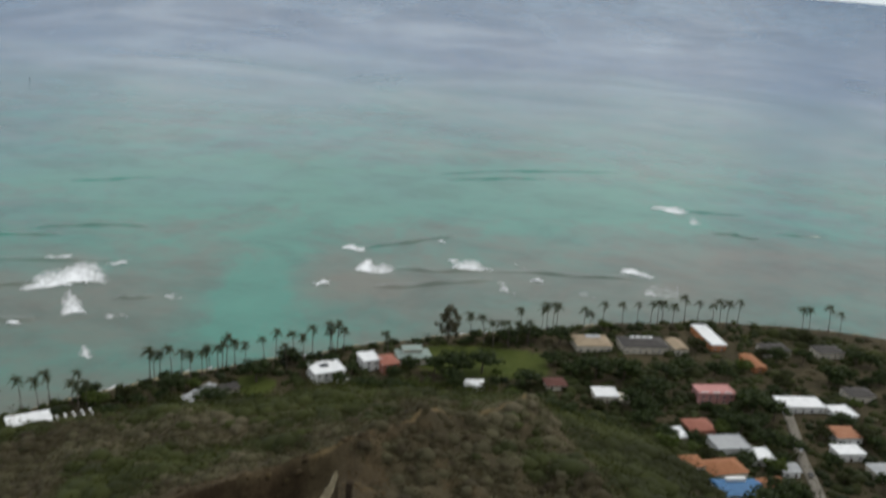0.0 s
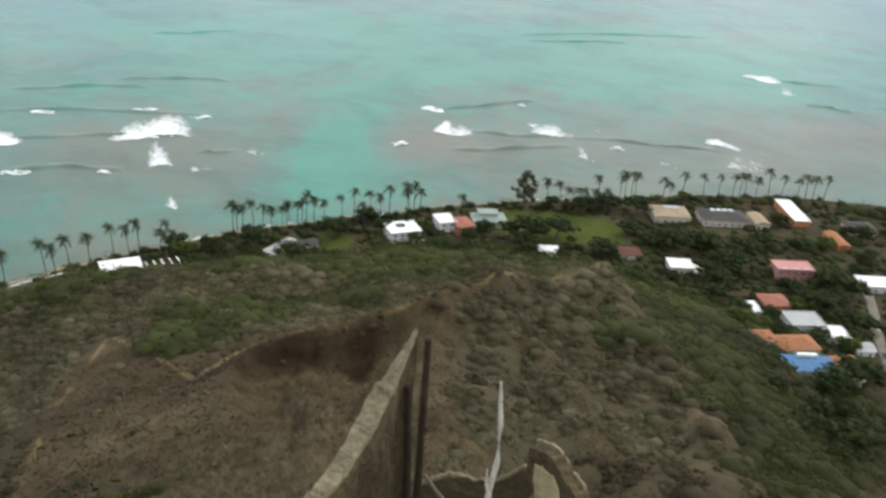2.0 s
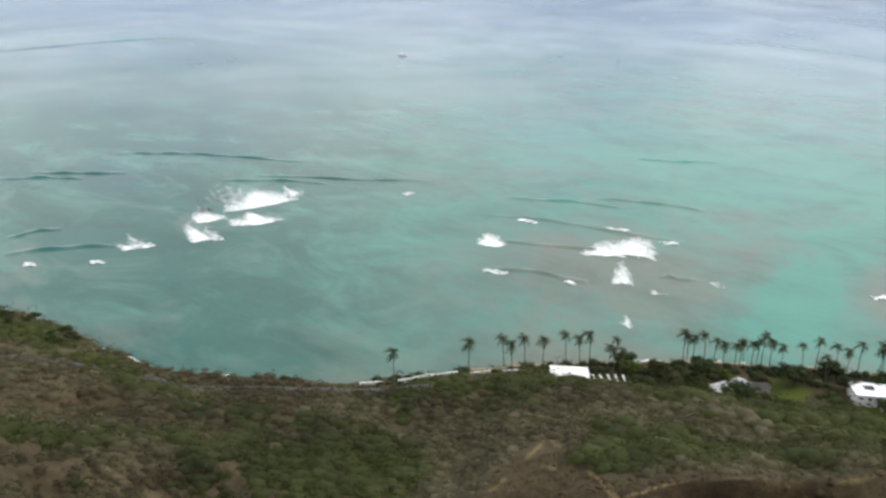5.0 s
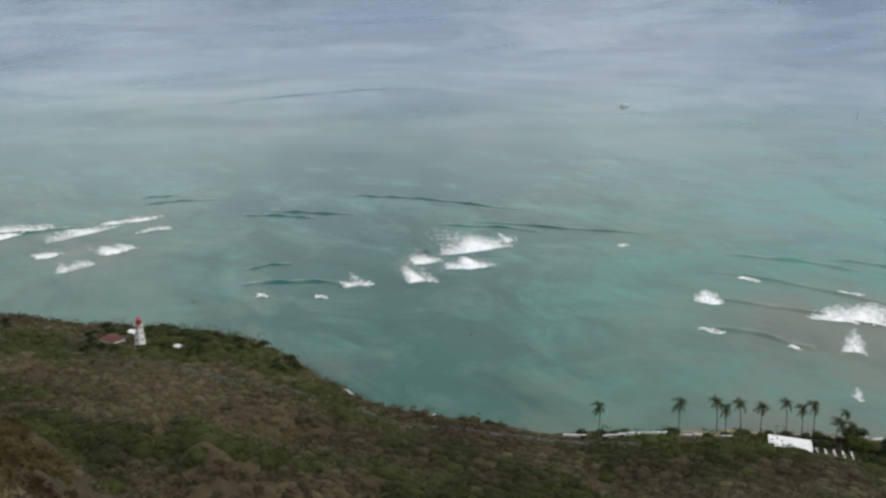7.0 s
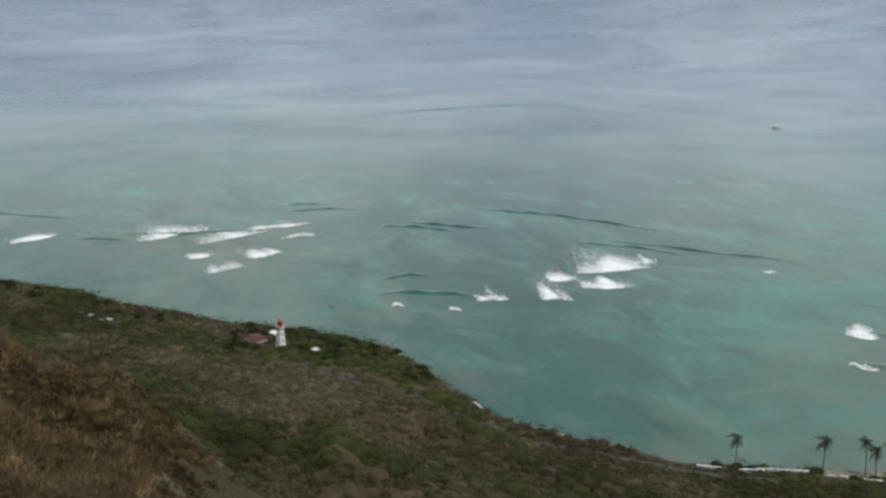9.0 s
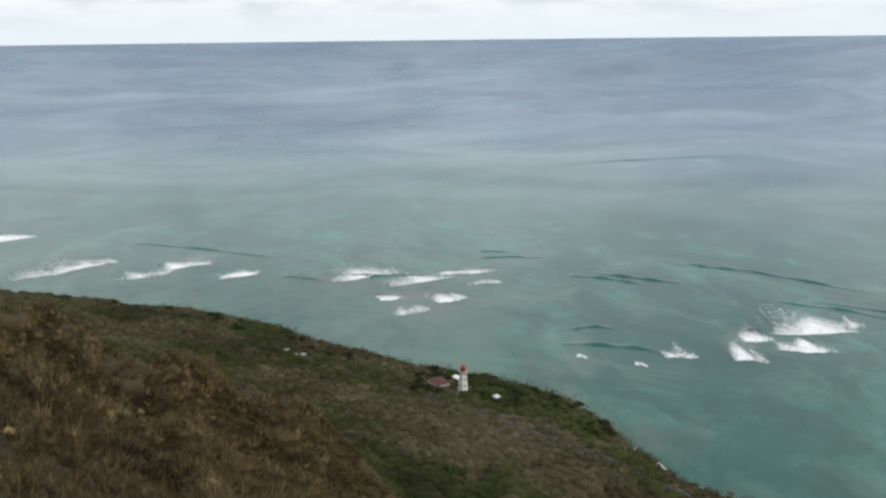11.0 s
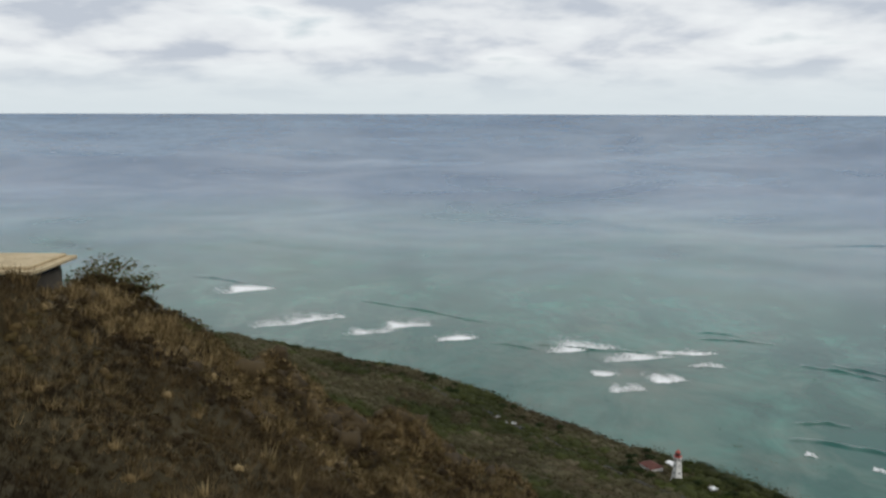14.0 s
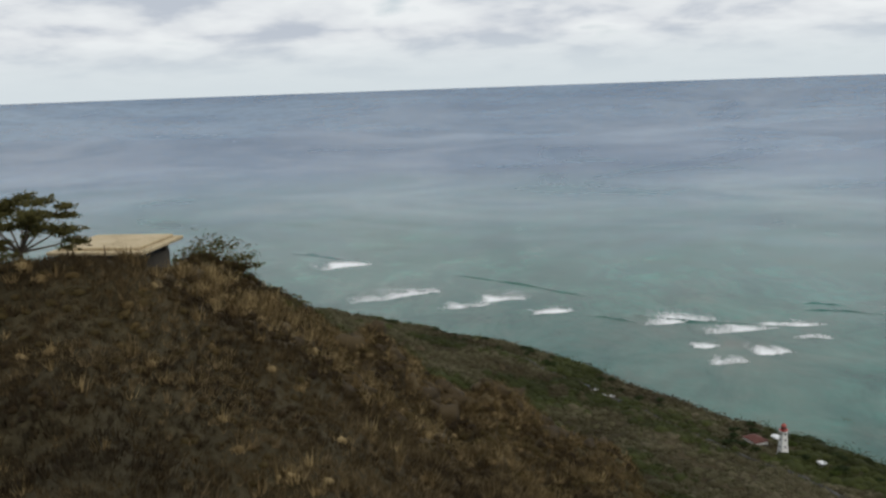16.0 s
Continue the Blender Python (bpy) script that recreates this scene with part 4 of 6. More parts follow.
def build_scrub():
    gen = np.random.default_rng(3)
    n = 76000
    az, r = gen.uniform(-52, 113, n), np.sqrt(gen.uniform(45 ** 2, 860 ** 2, n))
    x, y = -r * np.sin(np.radians(az)), r * np.cos(np.radians(az))
    z = ground(x, y)
    off = shore(az) - r
    bare, lawn, sand, crest = land_marks(x, y, z)
    want = np.clip(1.45 - 1.35 * bare, 0.08, 1) * (r > 60) * (off > 16) * (lawn < 0.3)
    want = np.where((z < 17) & (az < 27), want * 0.12, want)
    want = np.where(bare > 0.62, want * 0.4, want)
    want = np.where((az > 80) & (r < 135), 0, want)
    want = np.where((az > 44) & (r > 170), np.clip(want + 0.35, 0, 1), want)
    front, there = ridge_front(x, y)
    want = np.where((there > 0.5) & (front > -1) & (front < 130), want * 0.34, want)
    flank = (az < 1) & (az > np.interp(r, [150, 180, 230, 300, 330], [-24, -21, -17, -13.5, -11])) & (r < 335)
    want = np.where(flank, np.clip(want * (0.35 + 0.9 * vnoise(az / 1.5 + 1.2 * fbm(x / 30, y / 30, 2), r / 110)), 0, 1), want)
    keep = gen.random(n) < want * np.clip(0.35 + r / 420, 0, 1)
    x, y, z, az, r, flank = x[keep], y[keep], z[keep], az[keep], r[keep], flank[keep]
    near = np.array([not free(a, b, -1.9) for a, b in zip(x, y)])
    x, y, z, az, r, flank = x[~near], y[~near], z[~near], az[~near], r[~near], flank[~near]
    green = fbm(x / 45 + 9, y / 45, 3) + 0.36 * np.exp(-((az - 5) / 14) ** 2 - ((r - 385) / 45) ** 2) + 0.2 * np.exp(-((az + 22) / 9) ** 2) + 0.26 * np.exp(-((az - 40) / 7) ** 2 - ((r - 250) / 70) ** 2)
    green = green + 0.10 * np.exp(-((az - 41) / 5) ** 2 - ((r - 235) / 60) ** 2) + 0.02 * np.clip((az - 54) / 8, 0, 1) * np.clip((r - 260) / 120, 0, 1) + np.where(flank, -0.08, 0.10 * np.clip((-az - 2) / 6, 0, 1)) + 0.07 * np.clip((r - 235) / 30, 0, 1) * np.clip((32 - az) / 4, 0, 1)
    green = green - 0.12 * np.clip((az - 76) / 6, 0, 1) * np.clip((360 - r) / 60, 0, 1)
    size = (2.0 + 3.9 * gen.random(len(x)) ** 1.4) * (0.75 + 1.15 * np.clip(green - 0.40, 0, 0.5)) * np.clip(0.55 + r / 500, 0.5, 1.15)
    size = size * np.where(flank | (az < 30) & (r > 225), 1.3, 1.0)
    size = size * np.where((az > 48) & (r > 280), 1.12, 1.0) * np.where(az > 44, np.clip(r / 260, 0.6, 1.15), 1.0)
    for p in ROAD_PTS[:1]:
        q = p[::1] / np.linalg.norm(p, axis=1, keepdims=True)
        for off in (3.2, 4.8, 6.8):
            side = p - q * (off + gen.uniform(-0.6, 0.6, (len(p), 1)))
            x, y, z = np.append(x, side[:, 0]), np.append(y, side[:, 1]), np.append(z, ground(side[:, 0], side[:, 1]))
            size, green = np.append(size, gen.uniform(3.0, 6.5, len(p))), np.append(green, gen.uniform(0.4, 0.62, len(p)))
    P3 = np.stack([x, y, z - size * 0.12], -1)
    g = green + gen.normal(0, 0.05, len(green)) > 0.62
    tone = np.clip(0.5 + 1.5 * (fbm(x / 38, y / 38 + 5, 2) - 0.5) + gen.normal(0, 0.2, len(x)), 0, 1)
    tone = np.clip(tone - 0.3 * np.clip((-np.degrees(np.arctan2(-x, y)) - 14) / 4, 0, 1), 0, 1)
    scatter_bushes("scrub", P3[~g], size[~g], M["scrub"], tone[~g], "grey brown dry scrub covering the slope", "scrub", leafn=76, flat=0.6)
    scatter_bushes("green_scrub", P3[g], size[g] * 1.15, M["scrubgreen"], tone[g], "olive green thorn bushes in the gullies", "scrub", leafn=90, flat=0.62)
    n = 7600
    az, r = gen.uniform(-42, 39, n), gen.uniform(320, 640, n)
    x, y = -r * np.sin(np.radians(az)), r * np.cos(np.radians(az))
    z = ground(x, y)
    _, lawn, _, _ = land_marks(x, y, z)
    k = (z < 22) & ((az < 25) | (r > shore(az) - 22)) & (r < shore(az) - np.where(az > 25, 4, 7)) & (lawn < 0.35) & np.array([free(a, b, 0.4) for a, b in zip(x, y)]) & ((vnoise(x / 14, y / 14) > 0.3) | (r > shore(az) - 22))
    scatter_bushes("garden_shrubs", np.stack([x, y, z], -1)[k], gen.uniform(1.8, 5.6, n)[k], M["gardenleaf"], np.clip(0.15 + 0.9 * vnoise(x / 25, y / 25) + gen.normal(0, 0.1, n), 0, 1)[k], "dark green garden shrubs between the houses", "shrub", leafn=64, flat=0.75, core=2)


# ---- palms ----
def palm_parts(seed, height):
    gen = np.random.default_rng(seed)
    lean = gen.uniform(-0.9, 0.9, 2)
    e = new("palm_tree")
    path = [(lean[0] * (k / 6) ** 2 - 0.12 * k, lean[1] * (k / 6) ** 2, -1.5 + (height + 1.5) * k / 6) for k in range(7)]
    part("trunk", tube(bmesh.new(), path, [0.30, 0.24, 0.21, 0.19, 0.18, 0.17, 0.15], 6), M["palmtrunk"], e)
    top = np.array(path[-1])
    V, F = [], []
    for k in range(20):
        a, up = k * 2.399 + gen.uniform(-0.2, 0.2), gen.uniform(-0.45, 1.0)
        ln, droop = gen.uniform(3.3, 4.6), gen.uniform(1.0, 1.6)
        pts = []
        for s in np.linspace(0, 1, 7):
            h = ln * s * math.cos(up) * (1 - 0.12 * s)
            p = top + np.array([h * math.cos(a) - 0.55 * s * s, h * math.sin(a) - 0.2 * s, ln * s * math.sin(up) - droop * s * s * 1.5])
            pts.append(p)
        side = np.array([-math.sin(a), math.cos(a), 0])
        for i in range(6):
            for sg in (-1, 1):
                for q in (0.15, 0.65):
                    c = pts[i] * (1 - q) + pts[i + 1] * q
                    w = 1.15 * math.sin(math.pi * min(0.95, 0.18 + 0.75 * (i + q) / 6)) * gen.uniform(0.75, 1.1)
                    fwd = (pts[i + 1] - pts[i]) * 0.75
                    b = len(V)
                    V += [c - fwd * 0.2, c + fwd * 0.35, c + side * sg * w + fwd * 0.7 - np.array([0, 0, 0.30 * w])]
                    F.append((b, b + 1, b + 2))
    piece("crown", big_mesh("crown", V, F, M["frond"]), e, "wind-blown drooping green fronds")
    tagged(e, "tall coconut palm with a slender leaning trunk", "palm tree", "coconut palms")
    return e


PALM_KINDS = [palm_parts(11 + k, h) for k, h in enumerate((15.5, 14.0, 14.8, 12.8))]
GROVES = (((-217, 378), (-209, 373), (-205, 380), (-205, 400), (-197, 412), (-191, 417), (-187, 422), (-173, 416), (-173, 426), (-163, 409), (-166, 407), (-250, 324), (-223, 352)),
          ((-148, 463), (-142, 462), (-142, 452), (-132, 451), (-122, 451), (-118, 460), (-117, 474), (-113, 476), (-108, 476), (-103, 475), (-96, 471), (-116, 463), (-108, 466), (-128, 455)),
          ((-89, 491), (-83, 496), (-71, 488), (-65, 487), (-61, 494), (-73, 473), (-53, 519), (-49, 523), (-45, 524), (-49, 495), (-16, 500)),
          ((35, 534), (43, 528), (49, 525), (54, 535), (59, 527), (65, 534), (72, 531), (70, 560), (87, 560), (92, 566), (83, 555), (93, 558), (111, 556), (126, 569), (115, 555)),
          ((142, 580), (153, 584), (162, 582), (166, 580), (172, 590), (177, 581), (189, 594), (200, 599), (206, 585), (214, 593), (219, 594), (227, 594), (302, 596), (272, 590), (275, 586), (292, 593)))


def plant(kinds, used, x, y, turn, size, dip=0.15):
    i = random.randrange(len(kinds))
    m = pose(x, y, gz(x, y) - dip, 0, 0, turn)
    ob = kinds[i]
    if i in used:
        ob = copy_thing(kinds[i], m)
    used.add(i)
    ob.matrix_basis = m
    ob.scale = (size, size, size)
    return ob


palms_used = set()
random.seed(5)
for grove in GROVES:
    for x, y in grove:
        while math.hypot(x, y) > shore(math.degrees(math.atan2(-x, y))) - 7:
            x, y = x * 0.99, y * 0.99
        plant(PALM_KINDS, palms_used, x, y, random.uniform(-35, 35), random.uniform(1.02, 1.4))

# ---- broad trees ----
def tree_parts(seed, mat, spread, height, flat, label, n=9, size=0.42, per=70):
    gen = np.random.default_rng(seed)
    e = new("tree")
    bm = tube(bmesh.new(), ((0, 0, -1.0), (0.1, 0, height * 0.25), (0.25, 0.1, height * 0.5)), (0.42, 0.32, 0.24), 7)
    blobs = []
    for k in range(n):
        a, d = k * 2.399, spread * math.sqrt((k + 0.3) / n) * 0.78
        c = (d * math.cos(a), d * math.sin(a), height * (0.68 + gen.uniform(-0.10, 0.12)) - 0.18 * height * (d / spread) ** 2)
        s = spread * gen.uniform(0.32, 0.46)
        blobs.append((*c, s, s * gen.uniform(0.8, 1.1), s * flat))
        if k % 2 == 0:
            tube(bm, ((0.2, 0.1, height * 0.42), (c[0] * 0.5, c[1] * 0.5, height * 0.55), (c[0], c[1], c[2])), (0.2, 0.13, 0.06), 5)
    part("trunk", bm, M["trunk"], e)
    piece("crown", clumps(gen, blobs, M[mat], per, size), e)
    return tagged(e, label, "tree", "garden trees")


TREE_KINDS = [tree_parts(21, "leaf", 5.5, 8.0, 0.7, "dark green broad crowned garden tree"), tree_parts(22, "leaf", 6.5, 8.5, 0.6, "dark green spreading shade tree"),
              tree_parts(23, "leafbright", 4.2, 6.0, 0.75, "light olive green garden tree"), tree_parts(24, "leaf", 4.0, 6.5, 0.85, "dense dark green round tree"),
              tree_parts(25, "scrubgreen", 5.0, 6.0, 0.6, "olive green thorn tree")]
tree_used = set()
random.seed(9)
SPOTS = ((-468, 160, 0.55), (-461, 165, 0.5), (-482, 160, 0.55), (-466, 152, 0.6), (-455, 190, 0.55), (-474, 158, 0.45), (-69, 482, 0.9), (30, 524, 0.8), (-26, 508, 0.9), (2, 518, 0.8), (-36, 473, 0.9), (-149, 419, 1.0), (-140, 416, 1.1), (-130, 424, 1.0))
BIG_SPOTS = ((108, 488, 1.7), (125, 488, 1.8), (137, 464, 1.7), (150, 489, 1.5), (124, 454, 1.4), (188, 446, 1.9), (198, 441, 1.6), (23, 482, 1.9), (40, 486, 1.8), (12, 481, 1.4), (164, 341, 1.9), (148, 322, 1.8), (249, 530, 1.5), (253, 499, 1.5), (164, 502, 1.3), (93, 487, 1.3), (164, 450, 1.0), (-87, 456, 1.7), (83, 503, 1.1), (181, 385, 0.9), (143, 400, 1.0), (132, 294, 1.5), (139, 276, 1.6), (150, 305, 1.4), (122, 278, 1.2), (128, 258, 1.4), (146, 288, 1.3), (118, 300, 1.1), (112, 262, 1.1))
for x, y, s in SPOTS + BIG_SPOTS:
    plant(TREE_KINDS[:2] + TREE_KINDS[3:4], tree_used, x, y, random.uniform(0, 360), s)
    TAKEN.append((x, y, 3.0))
made = 0
for _ in range(7000):
    az, r = random.uniform(-40, 24), random.uniform(330, 640)
    x, y, _z = polar(az, r)
    z = gz(x, y)
    if made >= 180 or r > shore(az) - 14 or z > 19 or not free(x, y, 1.0) or (0 < x < 85 and 488 < y < 525) or road_distance(x, y) < 6:
        continue
    plant(TREE_KINDS, {0, 1, 2, 3, 4}, x, y, random.uniform(0, 360), random.uniform(0.8, 1.5))
    TAKEN.append((x, y, 1.0))
    made += 1
for _ in range(900):
    az, r = random.uniform(57, 72), random.uniform(455, 575)
    x, y, _z = polar(az, r)
    if made >= 222 or r > shore(az) - 22 or not free(x, y, 1.0) or (az > 67.5 and r < 497):
        continue
    plant(TREE_KINDS, {0, 1, 2, 3, 4}, x, y, random.uniform(0, 360), random.uniform(0.42, 0.72))
    TAKEN.append((x, y, 1.2))
    made += 1
made = 0
for _ in range(900):
    az = random.uniform(76, 96)
    r = shore(az) - random.uniform(45, 95)
    x, y, _z = polar(az, r)
    if made >= 34:
        break
    plant([TREE_KINDS[0], TREE_KINDS[1], TREE_KINDS[4]], {0, 1, 2}, x, y, random.uniform(0, 360), random.uniform(0.4, 0.65))
    made += 1
for k, x, y in ((2, -118, 442), (4, -100, 446)):
    TREE_KINDS[k].matrix_basis = pose(x, y, gz(x, y) - 0.15, 0, 0, 40 * k)


def ironwood(x, y):
    gen = np.random.default_rng(4)
    e = thing("ironwood_tree", x, y, gz(x, y), label="tall thin grey green ironwood tree on the beach", category="tree")
    bm = tube(bmesh.new(), ((0, 0, -1), (0.2, 0, 5), (0.1, 0, 11), (0.3, 0, 16)), (0.5, 0.38, 0.25, 0.08), 7)
    blobs = []
    for k in range(34):
        h = 4.0 + 13 * (k / 34)
        a, d = k * 2.399, gen.uniform(2.0, 7.8) * math.sin(math.pi * (0.2 + 0.72 * k / 34))
        c = (d * math.cos(a), d * math.sin(a), h + gen.uniform(-0.5, 0.8))
        tube(bm, ((0.15, 0, h - 1.5), c), (0.12, 0.04), 4)
        s = gen.uniform(1.0, 1.7)
        blobs.append((*c, s, s, s * 1.1))
    part("trunk", bm, M["trunk"], e)
    piece("crown", clumps(gen, blobs, M["needle"], 60, 0.4), e)
    e.scale = (1.2, 1.2, 1.4)


ironwood(20, 529)
build_scrub()

# ---- surf ----
def swell_mesh(az0, r0, az1, r1, high=0.9, wide=9.0):
    """A long low ridge of unbroken water, higher in the middle."""
    n = max(12, int(abs(az1 - az0) * 5))
    u = np.linspace(0, 1, n)
    w = np.linspace(-1, 1, 9)
    az = np.radians(az0 + (az1 - az0) * u)
    bow = 3.5 * np.sin(u * 4 + az0) + 1.2 * np.sin(u * 11 + r0)
    mid = r0 + (r1 - r0) * u + bow
    taper = np.clip(np.sin(np.pi * u), 0, 1) ** 0.6 * (0.7 + 0.3 * np.sin(u * 17 + r1))
    Rr = mid[:, None] + wide * (w[None] * 0.5 + 0.1)
    prof = np.where(w < -0.2, np.clip((w + 1) / 0.8, 0, 1) ** 1.6, 0.5 + 0.5 * np.cos(np.pi * np.clip((w + 0.2) / 1.2, 0, 1)))
    Z = high * taper[:, None] * prof[None] + 0.015
    V = np.stack([-Rr * np.sin(az)[:, None], Rr * np.cos(az)[:, None], Z], -1).reshape(-1, 3)
    k = len(w)
    F = [(i * k + j, i * k + j + 1, (i + 1) * k + j + 1, (i + 1) * k + j) for i in range(n - 1) for j in range(k - 1)]
    me = big_mesh("swell", V, F if az1 < az0 else [f[::-1] for f in F], M["sea"], True)
    reef, deep, west_dark = sea_marks(V[:, 0], V[:, 1])
    values(me, "reef", reef + 0.05), values(me, "deep", deep), values(me, "west_dark", west_dark)
    return me


SWELLS_EAST = ((46.9, 828, 35.1, 805), (24.5, 785, 17.6, 778), (32.1, 714, 18.6, 688), (32.2, 648, 20.5, 645), (31.5, 593, 24.5, 582), (-1.2, 999, -7.6, 1043), (22.4, 942, 17.1, 953),
               (4.0, 728, -2.2, 772), (2.3, 672, -4.8, 688), (20.0, 602, 17.4, 612), (3.2, 630, -4.8, 665), (-4.8, 684, -14.9, 718), (-14.5, 965, -20.2, 985), (-18.4, 895, -21.2, 904), (-22.1, 935, -25.3, 957), (-0.4, 1022, -12.2, 1130))
SWELLS_WEST = ((60.0, 883, 54.6, 851), (52.1, 925, 43.7, 877), (49.2, 818, 42.2, 796), (62.1, 665, 55.5, 655), (54.9, 936, 50.3, 908), (68.0, 966, 65.2, 958), (30.5, 768, 22.5, 760), (89.4, 1083, 80.8, 967),
               (67.9, 939, 63.2, 934), (61.7, 870, 57.1, 842), (62.0, 699, 58.7, 707), (80.9, 884, 77.7, 857), (62.9, 1634, 50.5, 1830), (99.8, 1297, 96.5, 1220), (93.5, 1005, 90.5, 990), (78.0, 880, 70.0, 862))
for k, row in enumerate(SWELLS_EAST + SWELLS_WEST):
    tagged(new("swell", swell_mesh(*row, high=(1.5, 2.0, 1.7)[k % 3], wide=(10.0, 12.0, 11.0)[k % 3] * (1 if row[1] < 1200 else 2.5))), "long unbroken swell rising over the reef", "swell", "ocean swells")


def foam_mesh(seed, wide, deep, thick, high):
    """Broken water: a steep white front towards the shore and a thinning trail behind."""
    gen = np.random.default_rng(seed)
    nu, nv = int(np.clip(wide / 1.2, 10, 46)), int(np.clip(deep / 1.2, 8, 36))
    u, v = np.meshgrid(np.linspace(0, 1, nu), np.linspace(0, 1, nv), indexing="ij")
    sx, sy = gen.uniform(0, 90, 2)
    ends = np.clip(np.sin(np.pi * u), 0, 1) ** 0.45
    cut = 0.5 + 0.5 * vnoise(u * 5 + sx, sy + 0 * u)
    skew = gen.uniform(-0.25, 0.25) * deep
    t = ends * cut * np.clip(1.1 - v / np.maximum(cut * ends, 0.05), 0, 1) ** 0.4
    front = np.clip(v * 7, 0, 1)
    z = high * (0.35 + 0.9 * vnoise(u * wide / 3 + sx, v * deep / 3 + sy)) * np.exp(-v * 2.6) * ends * front + 0.05
    X = (u - 0.5) * wide + skew * v + 0.8 * (vnoise(u * 20, v * 9 + sx) - 0.5)
    Y = v * deep + 2.5 * np.sin(u * 5 + sx) + 2.2 * (vnoise(u * 9 + sy, 0 * v) - 0.5)
    V = np.stack([X, Y, z], -1).reshape(-1, 3)
    F = [(i * nv + j, (i + 1) * nv + j, (i + 1) * nv + j + 1, i * nv + j + 1) for i in range(nu - 1) for j in range(nv - 1)]
    me = big_mesh("foam", V, F, M["foam"], True)
    values(me, "thick", np.clip(t * thick, 0, 1.1))
    return me


def breaker(k, x, y, wide, deep, thick, slant):
    az = math.degrees(math.atan2(-x, y))
    e = thing("breaking_wave", x, y, 0.02, az + slant, label="white foaming breaker rolling over the reef" if thick > 0.7 else "thin patch of fading white foam", category="wave", group="breaking waves")
    piece("foam", foam_mesh(100 + k, wide, deep, thick, 1.5 if thick > 0.7 else 0.3), e)
    if thick > 0.82 and slant:
        piece("foam_trail", foam_mesh(300 + k, wide * 1.35, deep * 2.0, 0.5, 0.12), e, "thin lacy foam trailing behind")
    if thick > 0.7:
        n = int(wide / 1.6)
        gen = np.random.default_rng(k)
        V, F, off = [], [], 0
        for i in range(n * 2):
            u = gen.uniform(-0.42, 0.42)
            s = gen.uniform(0.35, 1.0) * (1 - abs(u))
            c = (u * wide, gen.uniform(0.2, 0.22 * deep + 1.0), gen.uniform(0.3, 1.7) * (1 - 1.5 * abs(u)))
            v = ICO_V * gen.uniform(0.6, 1.0, (len(ICO_V), 1)) * (s * 1.6, s, s * 0.8) + c
            V.append(v), F.append(ICO_F + off)
            off += len(v)
        me = big_mesh("crest", np.vstack(V), np.vstack(F), M["foam"], True)
        values(me, "thick", np.full(off, 0.95))
        tagged(piece("crest", me, e, "churning white crest"), kind="stuff")


BREAK_EAST = ((181, 713, 28, 14, 1), (188, 664, 32, 42, 0.5), (264, 942, 40, 22, 1), (280, 896, 20, 26, 0.55), (129, 653, 16, 12, 0.5), (84, 714, 14, 12, 0.5), (67, 649, 14, 24, 0.5), (42, 696, 34, 26, 0.75),
              (26, 716, 10, 6, 0.9), (92, 679, 12, 6, 0.9), (-37, 676, 30, 30, 1), (-58, 729, 20, 12, 1), (-74, 638, 14, 9, 0.9), (16, 767, 8, 5, 0.9))
BREAK_REEF = ((-468, 624, 14, 10, 0.7), (-345, 625, 18, 8, 1), (-278, 654, 20, 8, 1), (-231, 651, 16, 7, 0.9), (-338, 558, 22, 28, 1), (-250, 598, 54, 46, 1), (-305, 511, 18, 7, 1),
              (-254, 527, 9, 5, 0.9), (-224, 549, 16, 38, 0.72), (-196, 547, 16, 12, 0.55), (-172, 590, 12, 12, 0.55), (-194, 488, 9, 18, 0.65))
BREAK_CAPE = ((-541, 388, 22, 12, 0.75), (-515, 431, 22, 24, 0.8), (-550, 466, 22, 16, 0.9), (-547, 522, 58, 28, 1), (-548, 562, 16, 22, 0.75), (-517, 484, 36, 18, 0.9), (-568, 319, 8, 5, 0.8), (-537, 351, 8, 5, 0.8))
BREAK_WEST = ((-1177, -129, 58, 24, 0.9), (-999, -37, 60, 26, 0.95), (-960, 65, 42, 20, 1), (-937, 23, 54, 22, 0.65), (-901, 111, 38, 12, 0.9), (-979, -80, 50, 24, 0.55), (-847, 229, 62, 28, 0.85), (-810, 277, 64, 24, 0.72),
              (-824, 326, 52, 9, 0.9), (-779, 328, 32, 12, 0.65), (-763, 228, 20, 12, 0.8), (-715, 233, 30, 20, 0.7), (-738, 278, 28, 18, 0.9))
for k, row in enumerate(BREAK_EAST + BREAK_REEF + BREAK_CAPE + BREAK_WEST):
    x, y, wide, deep, thick = row
    near = 0.983 if k < 26 else 0.972 if k < 34 else 0.984
    x, y = x * near, y * near
    breaker(k, x, y, wide * (1.15 if k < 26 else 1.3), deep * (1.35 if k < 26 else 1.95), thick if k < 26 else min(1.0, thick * 1.12), 0 if k < 26 else 14 + 5 * (k % 3))


